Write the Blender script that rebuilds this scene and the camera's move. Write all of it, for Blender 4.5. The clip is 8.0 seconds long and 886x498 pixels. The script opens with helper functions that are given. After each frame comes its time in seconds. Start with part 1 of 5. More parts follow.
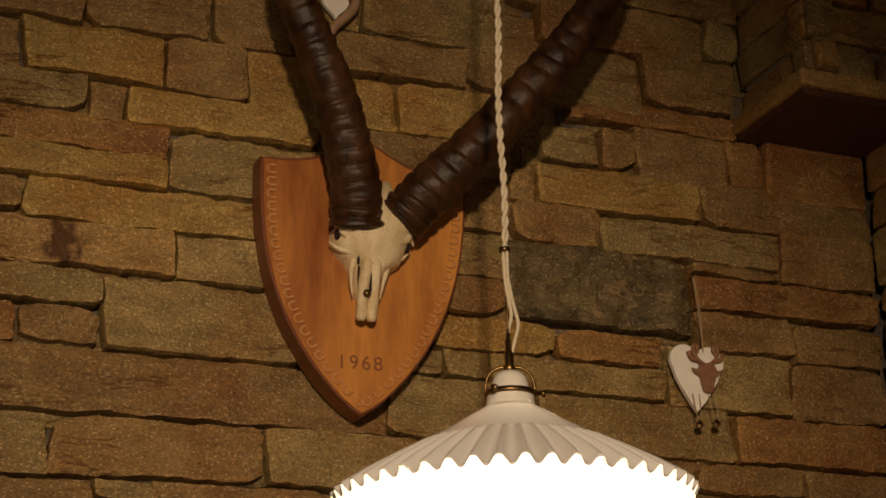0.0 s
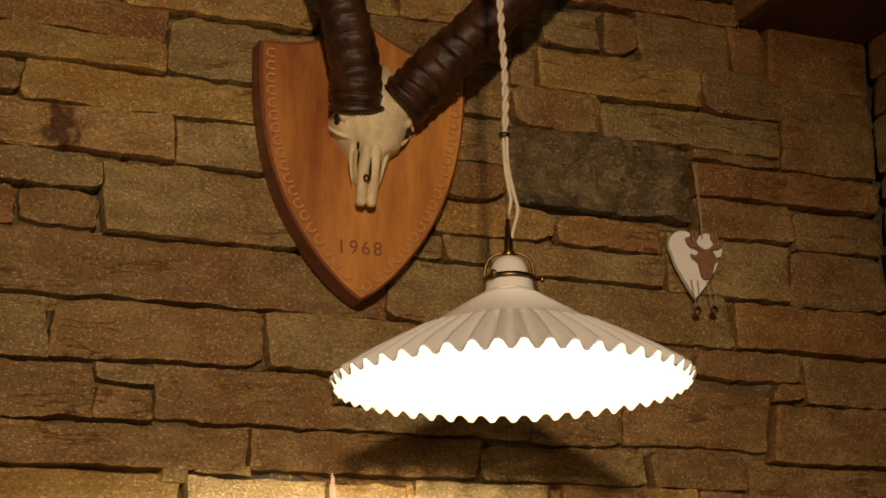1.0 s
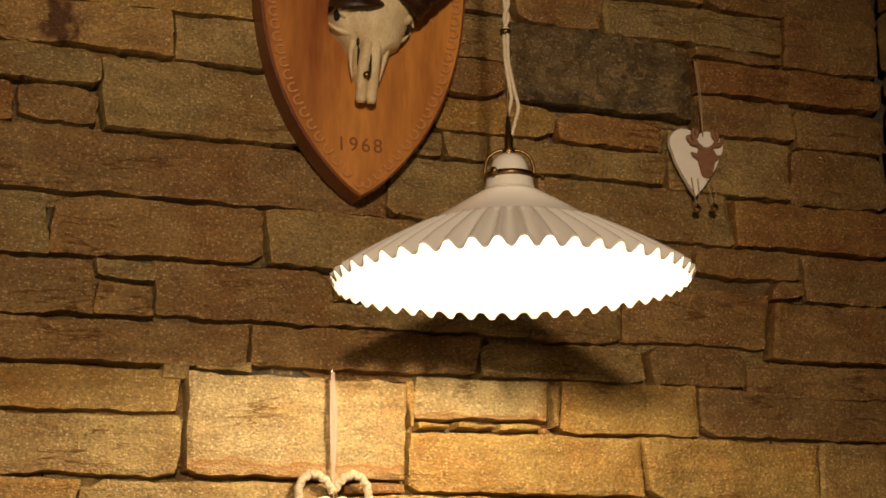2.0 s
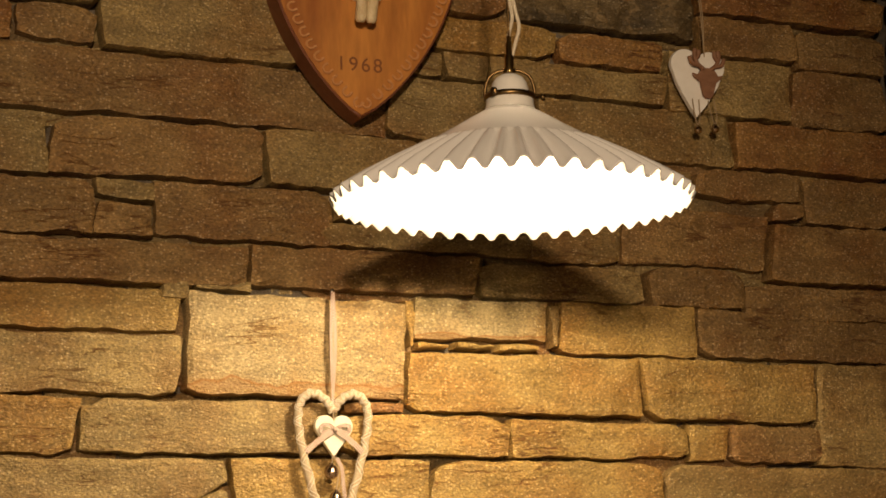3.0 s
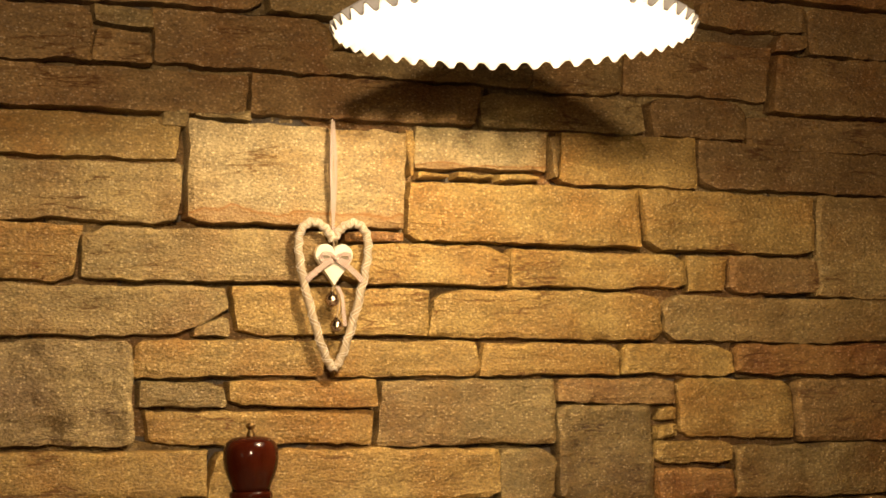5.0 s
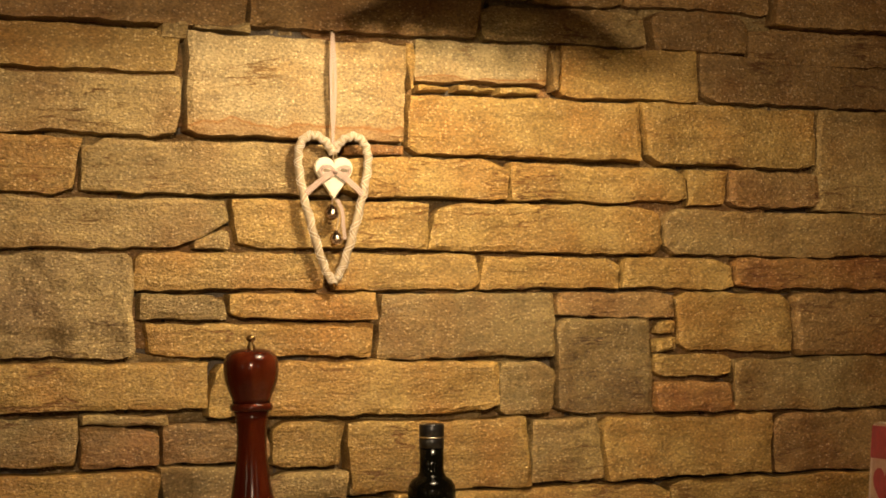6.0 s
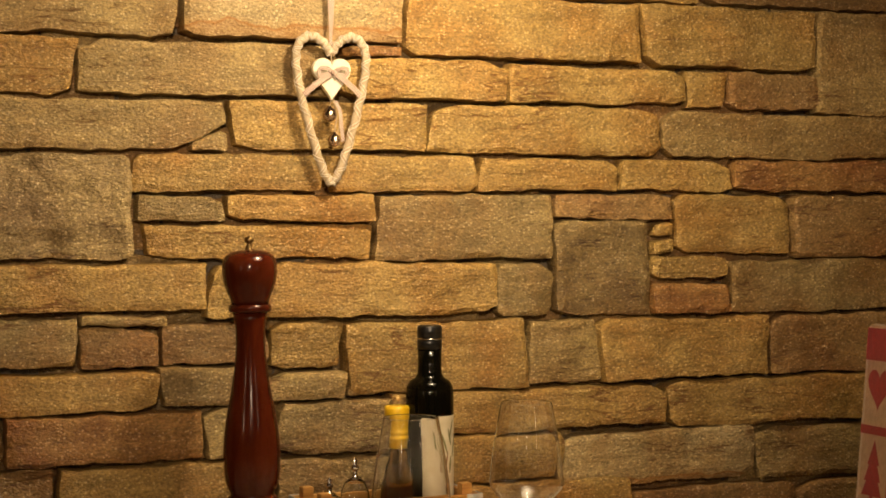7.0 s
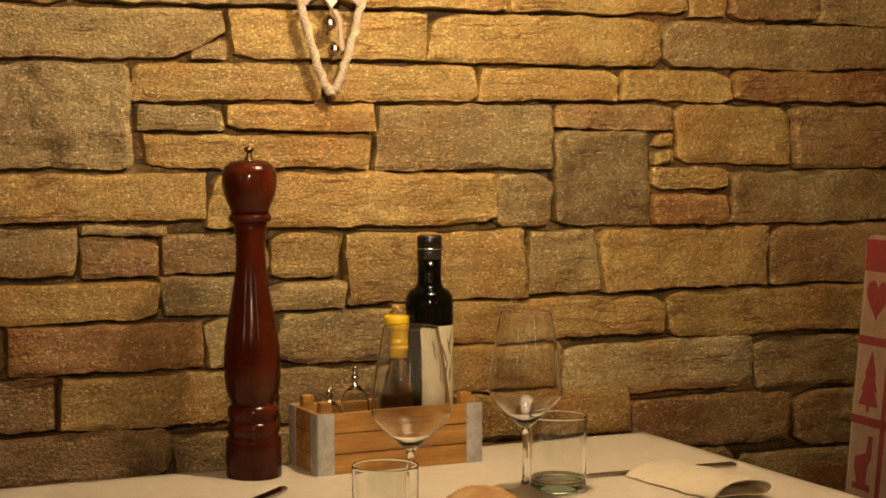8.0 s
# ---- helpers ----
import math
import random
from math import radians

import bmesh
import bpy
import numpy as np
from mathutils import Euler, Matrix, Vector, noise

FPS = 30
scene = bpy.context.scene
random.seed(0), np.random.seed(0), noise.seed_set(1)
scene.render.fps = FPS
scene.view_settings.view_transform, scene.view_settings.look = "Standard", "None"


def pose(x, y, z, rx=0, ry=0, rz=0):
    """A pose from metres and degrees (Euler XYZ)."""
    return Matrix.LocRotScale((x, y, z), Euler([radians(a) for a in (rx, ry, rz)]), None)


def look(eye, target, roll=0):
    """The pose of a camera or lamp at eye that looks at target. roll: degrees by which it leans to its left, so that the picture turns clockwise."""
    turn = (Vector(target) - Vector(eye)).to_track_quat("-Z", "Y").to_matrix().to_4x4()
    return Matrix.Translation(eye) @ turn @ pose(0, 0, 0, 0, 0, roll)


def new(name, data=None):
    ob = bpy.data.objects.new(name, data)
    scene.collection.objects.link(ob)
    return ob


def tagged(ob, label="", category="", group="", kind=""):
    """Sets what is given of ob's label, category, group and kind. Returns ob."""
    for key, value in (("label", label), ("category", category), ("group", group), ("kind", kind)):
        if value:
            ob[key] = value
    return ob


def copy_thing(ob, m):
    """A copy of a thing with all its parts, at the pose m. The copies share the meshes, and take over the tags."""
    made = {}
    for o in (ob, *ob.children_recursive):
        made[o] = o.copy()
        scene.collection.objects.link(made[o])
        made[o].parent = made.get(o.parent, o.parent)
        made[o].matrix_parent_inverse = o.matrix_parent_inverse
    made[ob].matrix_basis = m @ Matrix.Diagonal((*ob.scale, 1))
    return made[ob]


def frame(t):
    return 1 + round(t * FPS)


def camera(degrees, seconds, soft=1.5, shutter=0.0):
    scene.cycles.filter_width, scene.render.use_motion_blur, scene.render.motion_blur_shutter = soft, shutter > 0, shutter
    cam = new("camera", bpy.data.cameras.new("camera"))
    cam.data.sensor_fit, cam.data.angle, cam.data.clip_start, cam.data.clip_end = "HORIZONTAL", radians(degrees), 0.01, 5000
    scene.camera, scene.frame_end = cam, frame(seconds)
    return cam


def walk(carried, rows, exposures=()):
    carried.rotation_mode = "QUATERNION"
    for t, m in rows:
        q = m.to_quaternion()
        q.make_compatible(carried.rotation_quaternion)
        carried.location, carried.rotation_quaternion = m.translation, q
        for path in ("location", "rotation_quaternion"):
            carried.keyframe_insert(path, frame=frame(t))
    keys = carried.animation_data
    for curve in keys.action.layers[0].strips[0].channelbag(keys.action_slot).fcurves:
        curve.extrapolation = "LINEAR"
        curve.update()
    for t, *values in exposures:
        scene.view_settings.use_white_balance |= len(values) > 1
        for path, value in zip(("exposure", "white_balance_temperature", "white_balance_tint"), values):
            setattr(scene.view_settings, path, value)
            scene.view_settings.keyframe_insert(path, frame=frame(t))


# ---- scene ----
# camera: a tripod tilt from the trophy down to the table
EYE = (0.0, -2.44, 1.24)
TURN = -22.0
TILTS = [
    (0.0, 20.14, 0.18, 1.30), (0.5, 18.36, 0.14, 1.17), (1.0, 16.38, 0.11, 1.04), (1.5, 14.56, 0.07, 0.95),
    (2.8, 10.90, 0.03, 0.75), (3.0, 10.40, 0.02, 0.70), (3.5, 9.07, 0.0, 0.63), (4.0, 7.68, -0.01, 0.57), (4.5, 6.21, -0.03, 0.48),
    (5.8, 2.58, -0.05, 0.24), (6.0, 1.97, -0.05, 0.23), (6.5, 0.26, -0.01, 0.19), (7.0, -1.25, 0.0, 0.13), (7.5, -2.67, 0.0, 0.06), (8.0, -4.20, 0.0, 0.0),
]
cam = camera(28.5, 8.0, 1.65)
walk(cam, [(t, pose(*EYE, 90 + tilt, 0, TURN - yaw) @ pose(0, 0, 0, 0, 0, -lean)) for t, tilt, yaw, lean in TILTS],
     [(0.0, 0.0), (8.0, 0.0)])

# light: the bulb in the pendant shade and the warm lamps of the room behind the camera
LAMP = Vector((0.896, -0.46, 1.697))


def lamp_light(name, kind, place, watts, colour, size, target=None, cone=None):
    data = bpy.data.lights.new(name, kind)
    data.energy, data.color = watts, colour
    data.shadow_soft_size = size
    ob = new(name, data)
    ob.matrix_world = look(place, target) if target else pose(*place)
    if cone:
        data.spot_size, data.spot_blend = radians(cone[0]), cone[1]
    return ob


lamp_light("bulb_light", "POINT", LAMP + Vector((0.006, -0.008, 0.053)), 18.4, (1.0, 0.775, 0.49), 0.022)
lamp_light("room_spot", "SPOT", (-0.38, -4.0, 2.17), 366.0, (1.0, 0.735, 0.485), 0.09, (0.87, 0, 1.78), (34.5, 1.0))
for px, py, pz, power in ((-3.25, -3.3, 1.8, 6.2), (-1.13, -5.05, 1.8, 4.4), (1.68, -4.2, 1.8, 2.4)):
    sconce = lamp_light("wall_sconce_light", "AREA", (px, py, pz), power, (1.0, 0.74, 0.48), 0.1, (0.9, 0, 1.4))
    sconce.data.shape, sconce.data.size, sconce.data.size_y = "RECTANGLE", 0.05, 0.5
for px, py in ((-2.3, -3.4), (-0.9, -4.5), (0.5, -3.9), (-1.6, -2.2)):
    lamp_light("ceiling_downlight", "POINT", (px, py, 2.80), 0.6, (1.0, 0.76, 0.5), 0.018)
world = bpy.data.worlds.new("night")
scene.world = world
world.use_nodes = True
world.node_tree.nodes["Background"].inputs[0].default_value = (0.02, 0.015, 0.01, 1)
world.node_tree.nodes["Background"].inputs[1].default_value = 0.2


# ---- materials ----
def material(name, colour, rough=0.6, metal=0.0, second=None, scale=20.0, stretch=(1, 1, 1), bump=0.0, fine=0.0, spread=0.0, coat=0.0, sheen=0.0):
    """A principled material: two colours mixed by a stretched noise, a fine speckle, relief and a shift from piece to piece."""
    m = bpy.data.materials.new(name)
    m.use_nodes = True
    nodes, links = m.node_tree.nodes, m.node_tree.links
    bsdf = nodes["Principled BSDF"]
    bsdf.inputs["Roughness"].default_value, bsdf.inputs["Metallic"].default_value = rough, metal
    bsdf.inputs["Coat Weight"].default_value = coat
    bsdf.inputs["Coat Roughness"].default_value = 0.12
    bsdf.inputs["Sheen Weight"].default_value = sheen
    bsdf.inputs["Base Color"].default_value = (*colour, 1)
    if second is None and not bump:
        return m
    coord, mapping = nodes.new("ShaderNodeTexCoord"), nodes.new("ShaderNodeMapping")
    mapping.inputs["Scale"].default_value = stretch
    links.new(coord.outputs["Object"], mapping.inputs["Vector"])
    broad = nodes.new("ShaderNodeTexNoise")
    broad.inputs["Scale"].default_value, broad.inputs["Detail"].default_value, broad.inputs["Roughness"].default_value = scale, 6, 0.62
    links.new(mapping.outputs[0], broad.inputs["Vector"])
    grain = nodes.new("ShaderNodeTexNoise")
    grain.inputs["Scale"].default_value, grain.inputs["Detail"].default_value = scale * 14, 3
    links.new(mapping.outputs[0], grain.inputs["Vector"])
    ramp = nodes.new("ShaderNodeValToRGB")
    ramp.color_ramp.elements[0].position, ramp.color_ramp.elements[1].position = 0.36, 0.66
    ramp.color_ramp.elements[0].color, ramp.color_ramp.elements[1].color = (*colour, 1), (*(second or colour), 1)
    links.new(broad.outputs["Fac"], ramp.inputs["Fac"])
    out = ramp.outputs["Color"]
    if fine:
        mix = nodes.new("ShaderNodeMix")
        mix.data_type, mix.blend_type = "RGBA", "OVERLAY"
        mix.inputs["Factor"].default_value = fine
        links.new(out, mix.inputs["A"])
        links.new(grain.outputs["Fac"], mix.inputs["B"])
        out = mix.outputs["Result"]
    if spread:
        info, geo, add = nodes.new("ShaderNodeObjectInfo"), nodes.new("ShaderNodeNewGeometry"), nodes.new("ShaderNodeMath")
        links.new(info.outputs["Random"], add.inputs[0])
        links.new(geo.outputs["Random Per Island"], add.inputs[1])
        rng, hsv = nodes.new("ShaderNodeMapRange"), nodes.new("ShaderNodeHueSaturation")
        rng.inputs["From Max"].default_value = 2.0
        rng.inputs["To Min"].default_value, rng.inputs["To Max"].default_value = 1 - spread, 1 + spread
        links.new(add.outputs[0], rng.inputs["Value"])
        links.new(rng.outputs[0], hsv.inputs["Value"])
        links.new(out, hsv.inputs["Color"])
        out = hsv.outputs["Color"]
    links.new(out, bsdf.inputs["Base Color"])
    if bump:
        total, low = nodes.new("ShaderNodeMath"), nodes.new("ShaderNodeBump")
        total.operation = "MULTIPLY_ADD"
        links.new(grain.outputs["Fac"], total.inputs[0])
        total.inputs[1].default_value = 0.35
        links.new(broad.outputs["Fac"], total.inputs[2])
        low.inputs["Strength"].default_value, low.inputs["Distance"].default_value = bump, 0.012
        links.new(total.outputs[0], low.inputs["Height"])
        links.new(low.outputs[0], bsdf.inputs["Normal"])
    return m


def stone_material(name, colour, second, rust, ledge=0.42):
    """Split quartzite: bedding layers, mottling, rusty patches, mica sparkle and a rough broken relief."""
    m = material(name, colour, 0.58, 0, second, 13.0, (0.7, 1, 1.3), 0.52, 0.15, 0.26)
    nodes, links = m.node_tree.nodes, m.node_tree.links
    bsdf = nodes["Principled BSDF"]
    coord = nodes["Texture Coordinate"]
    base = bsdf.inputs["Base Color"].links[0].from_socket
    patch, ramp, mix = nodes.new("ShaderNodeTexNoise"), nodes.new("ShaderNodeValToRGB"), nodes.new("ShaderNodeMix")
    patch.inputs["Scale"].default_value, patch.inputs["Detail"].default_value = 7.0, 5
    links.new(coord.outputs["Object"], patch.inputs["Vector"])
    ramp.color_ramp.elements[0].position, ramp.color_ramp.elements[1].position = 0.45, 0.70
    links.new(patch.outputs["Fac"], ramp.inputs["Fac"])
    mix.data_type, mix.blend_type = "RGBA", "MIX"
    links.new(ramp.outputs["Color"], mix.inputs["Factor"])
    links.new(base, mix.inputs["A"])
    mix.inputs["B"].default_value = (*rust, 1)
    # blotches a few centimetres wide
    blotch, tone, mottled = nodes.new("ShaderNodeTexNoise"), nodes.new("ShaderNodeMapRange"), nodes.new("ShaderNodeMix")
    blotch.inputs["Scale"].default_value, blotch.inputs["Detail"].default_value, blotch.inputs["Roughness"].default_value = 42.0, 5, 0.65
    streak = nodes.new("ShaderNodeMapping")
    streak.inputs["Scale"].default_value = (0.34, 1, 1.35)
    links.new(coord.outputs["Object"], streak.inputs["Vector"])
    links.new(streak.outputs[0], blotch.inputs["Vector"])
    tone.inputs["From Min"].default_value, tone.inputs["From Max"].default_value = 0.3, 0.7
    tone.inputs["To Min"].default_value, tone.inputs["To Max"].default_value = 0.80, 1.18
    links.new(blotch.outputs["Fac"], tone.inputs["Value"])
    mottled.data_type, mottled.blend_type = "RGBA", "MULTIPLY"
    mottled.inputs["Factor"].default_value = 1.0
    links.new(mix.outputs["Result"], mottled.inputs["A"])
    links.new(tone.outputs[0], mottled.inputs["B"])
    # sugary crystal grain, two to four millimetres
    crystal, strong = nodes.new("ShaderNodeTexNoise"), nodes.new("ShaderNodeMix")
    crystal.inputs["Scale"].default_value, crystal.inputs["Detail"].default_value, crystal.inputs["Roughness"].default_value = 265.0, 2.5, 0.62
    squash = nodes.new("ShaderNodeMapping")
    squash.inputs["Scale"].default_value = (0.8, 1, 1.15)
    links.new(coord.outputs["Object"], squash.inputs["Vector"])
    links.new(squash.outputs[0], crystal.inputs["Vector"])
    contrast = nodes.new("ShaderNodeMapRange")
    contrast.inputs["From Min"].default_value, contrast.inputs["From Max"].default_value = 0.34, 0.68
    contrast.inputs["To Min"].default_value, contrast.inputs["To Max"].default_value = 0.66, 1.33
    links.new(crystal.outputs["Fac"], contrast.inputs["Value"])
    strong.data_type, strong.blend_type = "RGBA", "MULTIPLY"
    strong.inputs["Factor"].default_value = 1.0
    links.new(mottled.outputs["Result"], strong.inputs["A"])
    links.new(contrast.outputs[0], strong.inputs["B"])
    # bright mica and quartz specks
    flake, pick, inside, speck, bright = nodes.new("ShaderNodeTexVoronoi"), nodes.new("ShaderNodeSeparateColor"), nodes.new("ShaderNodeMath"), nodes.new("ShaderNodeMath"), nodes.new("ShaderNodeMix")
    flake.inputs["Scale"].default_value = 300.0
    links.new(squash.outputs[0], flake.inputs["Vector"])
    links.new(flake.outputs["Color"], pick.inputs[0])
    inside.operation = "LESS_THAN"
    links.new(flake.outputs["Distance"], inside.inputs[0])
    inside.inputs[1].default_value = 0.45
    speck.operation = "GREATER_THAN"
    links.new(pick.outputs[0], speck.inputs[0])
    speck.inputs[1].default_value = 0.84
    shown = nodes.new("ShaderNodeMath")
    shown.operation = "MULTIPLY"
    links.new(inside.outputs[0], shown.inputs[0])
    links.new(speck.outputs[0], shown.inputs[1])
    # dark pits between the grains
    pit, hollow = nodes.new("ShaderNodeMapRange"), nodes.new("ShaderNodeMix")
    pit.inputs["From Min"].default_value, pit.inputs["From Max"].default_value = 0.86, 0.90
    pit.inputs["To Min"].default_value, pit.inputs["To Max"].default_value = 1.0, 0.84
    links.new(pick.outputs[1], pit.inputs["Value"])
    hollow.data_type, hollow.blend_type = "RGBA", "MULTIPLY"
    hollow.inputs["Factor"].default_value = 1.0
    links.new(strong.outputs["Result"], hollow.inputs["A"])
    links.new(pit.outputs[0], hollow.inputs["B"])
    bright.data_type, bright.blend_type = "RGBA", "ADD"
    links.new(shown.outputs[0], bright.inputs["Factor"])
    links.new(hollow.outputs["Result"], bright.inputs["A"])
    bright.inputs["B"].default_value = (*[0.36 * c + d for c, d in zip(second, (0.115, 0.112, 0.092))], 1)
    # lighter edges: chipped wear, and edge highlights put into the colour
    geo = [n for n in nodes if n.bl_idname == "ShaderNodeNewGeometry"][0]
    edge_tone, paler = nodes.new("ShaderNodeMapRange"), nodes.new("ShaderNodeMix")
    edge_tone.inputs["From Min"].default_value, edge_tone.inputs["From Max"].default_value = 0.53, 0.66
    edge_tone.inputs["To Min"].default_value, edge_tone.inputs["To Max"].default_value = 1.0, 1.75
    links.new(geo.outputs["Pointiness"], edge_tone.inputs["Value"])
    paler.data_type, paler.blend_type = "RGBA", "MULTIPLY"
    paler.inputs["Factor"].default_value = 1.0
    links.new(bright.outputs["Result"], paler.inputs["A"])
    links.new(edge_tone.outputs[0], paler.inputs["B"])
    gloss = nodes.new("ShaderNodeMapRange")
    gloss.inputs["To Min"].default_value, gloss.inputs["To Max"].default_value = 0.55, 0.22
    links.new(shown.outputs[0], gloss.inputs["Value"])
    links.new(gloss.outputs[0], bsdf.inputs["Roughness"])
    # hair cracks and bedding seams, here and there
    seam, band, where, veil = nodes.new("ShaderNodeTexNoise"), nodes.new("ShaderNodeValToRGB"), nodes.new("ShaderNodeTexNoise"), nodes.new("ShaderNodeValToRGB")
    lay_map = nodes.new("ShaderNodeMapping")
    lay_map.inputs["Scale"].default_value = (0.35, 1, 2.2)
    links.new(coord.outputs["Object"], lay_map.inputs["Vector"])
    links.new(lay_map.outputs[0], seam.inputs["Vector"])
    seam.inputs["Scale"].default_value, seam.inputs["Detail"].default_value, seam.inputs["Roughness"].default_value = 11.0, 7, 0.55
    for place, value in ((0.488, 0.0), (0.5, 1.0), (0.512, 0.0)):
        e = band.color_ramp.elements.new(place)
        e.color = (value, value, value, 1)
    band.color_ramp.elements[0].color = band.color_ramp.elements[-1].color = (0, 0, 0, 1)
    links.new(seam.outputs["Fac"], band.inputs["Fac"])
    where.inputs["Scale"].default_value = 6.0
    links.new(coord.outputs["Object"], where.inputs["Vector"])
    veil.color_ramp.elements[0].position, veil.color_ramp.elements[1].position = 0.51, 0.58
    links.new(where.outputs["Fac"], veil.inputs["Fac"])
    both, line = nodes.new("ShaderNodeMath"), nodes.new("ShaderNodeMix")
    both.operation = "MULTIPLY"
    links.new(band.outputs["Color"], both.inputs[0])
    links.new(veil.outputs["Color"], both.inputs[1])
    line.data_type = "RGBA"
    links.new(both.outputs[0], line.inputs["Factor"])
    links.new(paler.outputs["Result"], line.inputs["A"])
    line.inputs["B"].default_value = (rust[0] * 0.52, rust[1] * 0.42, rust[2] * 0.38, 1)
    links.new(line.outputs["Result"], bsdf.inputs["Base Color"])
    # relief: broken layers, crystal grain, and the seams cut in
    low = bsdf.inputs["Normal"].links[0].from_node
    coarse = low.inputs["Height"].links[0].from_socket
    # split ledges: flat terraces with sharp broken edges
    shelf, step_map, terrace, tiers = nodes.new("ShaderNodeTexNoise"), nodes.new("ShaderNodeMapping"), nodes.new("ShaderNodeValToRGB"), nodes.new("ShaderNodeMath")
    step_map.inputs["Scale"].default_value = (0.55, 1, 1.9)
    links.new(coord.outputs["Object"], step_map.inputs["Vector"])
    links.new(step_map.outputs[0], shelf.inputs["Vector"])
    shelf.inputs["Scale"].default_value, shelf.inputs["Detail"].default_value, shelf.inputs["Roughness"].default_value = 13.0, 8, 0.62
    for place, value in ((0.40, 0.0), (0.405, 0.35), (0.475, 0.40), (0.48, 0.62), (0.575, 0.66), (0.58, 1.0)):
        e = terrace.color_ramp.elements.new(place)
        e.color = (value, value, value, 1)
    terrace.color_ramp.elements[0].color, terrace.color_ramp.elements[-1].color = (0, 0, 0, 1), (1, 1, 1, 1)
    links.new(shelf.outputs["Fac"], terrace.inputs["Fac"])
    tiers.operation = "MULTIPLY_ADD"
    tiers.inputs[1].default_value = ledge
    links.new(terrace.outputs["Color"], tiers.inputs[0])
    links.new(coarse, tiers.inputs[2])
    # pitted, broken texture about a centimetre wide
    pits = nodes.new("ShaderNodeMath")
    pits.operation = "MULTIPLY_ADD"
    pits.inputs[1].default_value = 0.60
    links.new(blotch.outputs["Fac"], pits.inputs[0])
    links.new(tiers.outputs[0], pits.inputs[2])
    coarse = pits.outputs[0]
    add, cutin = nodes.new("ShaderNodeMath"), nodes.new("ShaderNodeMath")
    add.operation = cutin.operation = "MULTIPLY_ADD"
    add.inputs[1].default_value = 0.80
    links.new(crystal.outputs["Fac"], add.inputs[0])
    links.new(coarse, add.inputs[2])
    cutin.inputs[1].default_value = -0.5
    links.new(both.outputs[0], cutin.inputs[0])
    links.new(add.outputs[0], cutin.inputs[2])
    links.new(cutin.outputs[0], low.inputs["Height"])
    return m


def glass_material(name, colour=(1, 1, 1), rough=0.0):
    m = bpy.data.materials.new(name)
    m.use_nodes = True
    b = m.node_tree.nodes["Principled BSDF"]
    b.inputs["Base Color"].default_value = (*colour, 1)
    b.inputs["Transmission Weight"].default_value, b.inputs["Roughness"].default_value, b.inputs["IOR"].default_value = 1.0, rough, 1.48
    return m


STAIN = (0.402, 2.147)
STONE = {
    "o": stone_material("ochre_quartzite", (0.273, 0.165, 0.041), (0.377, 0.249, 0.072), (0.306, 0.151, 0.028)),
    "p": stone_material("pale_quartzite", (0.335, 0.240, 0.100), (0.430, 0.325, 0.156), (0.312, 0.171, 0.042)),
    "g": stone_material("grey_quartzite", (0.210, 0.142, 0.048), (0.322, 0.226, 0.083), (0.224, 0.122, 0.032)),
    "b": stone_material("brown_quartzite", (0.197, 0.113, 0.034), (0.287, 0.176, 0.060), (0.205, 0.094, 0.023)),
    "r": stone_material("rusty_quartzite", (0.229, 0.110, 0.026), (0.312, 0.171, 0.048), (0.176, 0.057, 0.010)),
    "k": stone_material("dark_brown_quartzite", (0.155, 0.102, 0.035), (0.24, 0.164, 0.058), (0.123, 0.062, 0.017)),
    "d": stone_material("dark_schist", (0.050, 0.034, 0.013), (0.185, 0.128, 0.052), (0.105, 0.066, 0.026), 2.0),
    "q": stone_material("rough_pale_quartzite", (0.30, 0.210, 0.080), (0.47, 0.345, 0.145), (0.205, 0.133, 0.055), 2.6),
    "s": stone_material("stained_ochre_quartzite", (0.271, 0.156, 0.047), (0.361, 0.226, 0.078), (0.279, 0.148, 0.039)),
}
# an iron-stained, wavy lower edge on the pale stones
_n, _l = STONE["p"].node_tree.nodes, STONE["p"].node_tree.links
_base = _n["Principled BSDF"].inputs["Base Color"].links[0].from_socket
_sep, _wave, _sum, _ramp, _rust = (_n.new("ShaderNodeSeparateXYZ"), _n.new("ShaderNodeTexNoise"), _n.new("ShaderNodeMath"), _n.new("ShaderNodeValToRGB"), _n.new("ShaderNodeMix"))
_l.new(_n["Texture Coordinate"].outputs["Generated"], _sep.inputs[0])
_wave.inputs["Scale"].default_value, _wave.inputs["Detail"].default_value = 16.0, 4
_l.new(_n["Texture Coordinate"].outputs["Object"], _wave.inputs["Vector"])
_sum.operation = "MULTIPLY_ADD"
_sum.inputs[1].default_value = 0.36
_l.new(_wave.outputs["Fac"], _sum.inputs[0])
_l.new(_sep.outputs["Z"], _sum.inputs[2])
for _p, _v in ((0.285, 0.42), (0.305, 0.95), (0.33, 0.12), (0.40, 0.0)):
    _e = _ramp.color_ramp.elements.new(_p)
    _e.color = (_v, _v, _v, 1)
_ramp.color_ramp.elements[0].color, _ramp.color_ramp.elements[-1].color = (0.3, 0.3, 0.3, 1), (0, 0, 0, 1)
_l.new(_sum.outputs[0], _ramp.inputs["Fac"])
_rust.data_type = "RGBA"
_l.new(_ramp.outputs["Color"], _rust.inputs["Factor"])
_l.new(_base, _rust.inputs["A"])
_rust.inputs["B"].default_value = (0.30, 0.125, 0.022, 1)
_l.new(_rust.outputs["Result"], _n["Principled BSDF"].inputs["Base Color"])
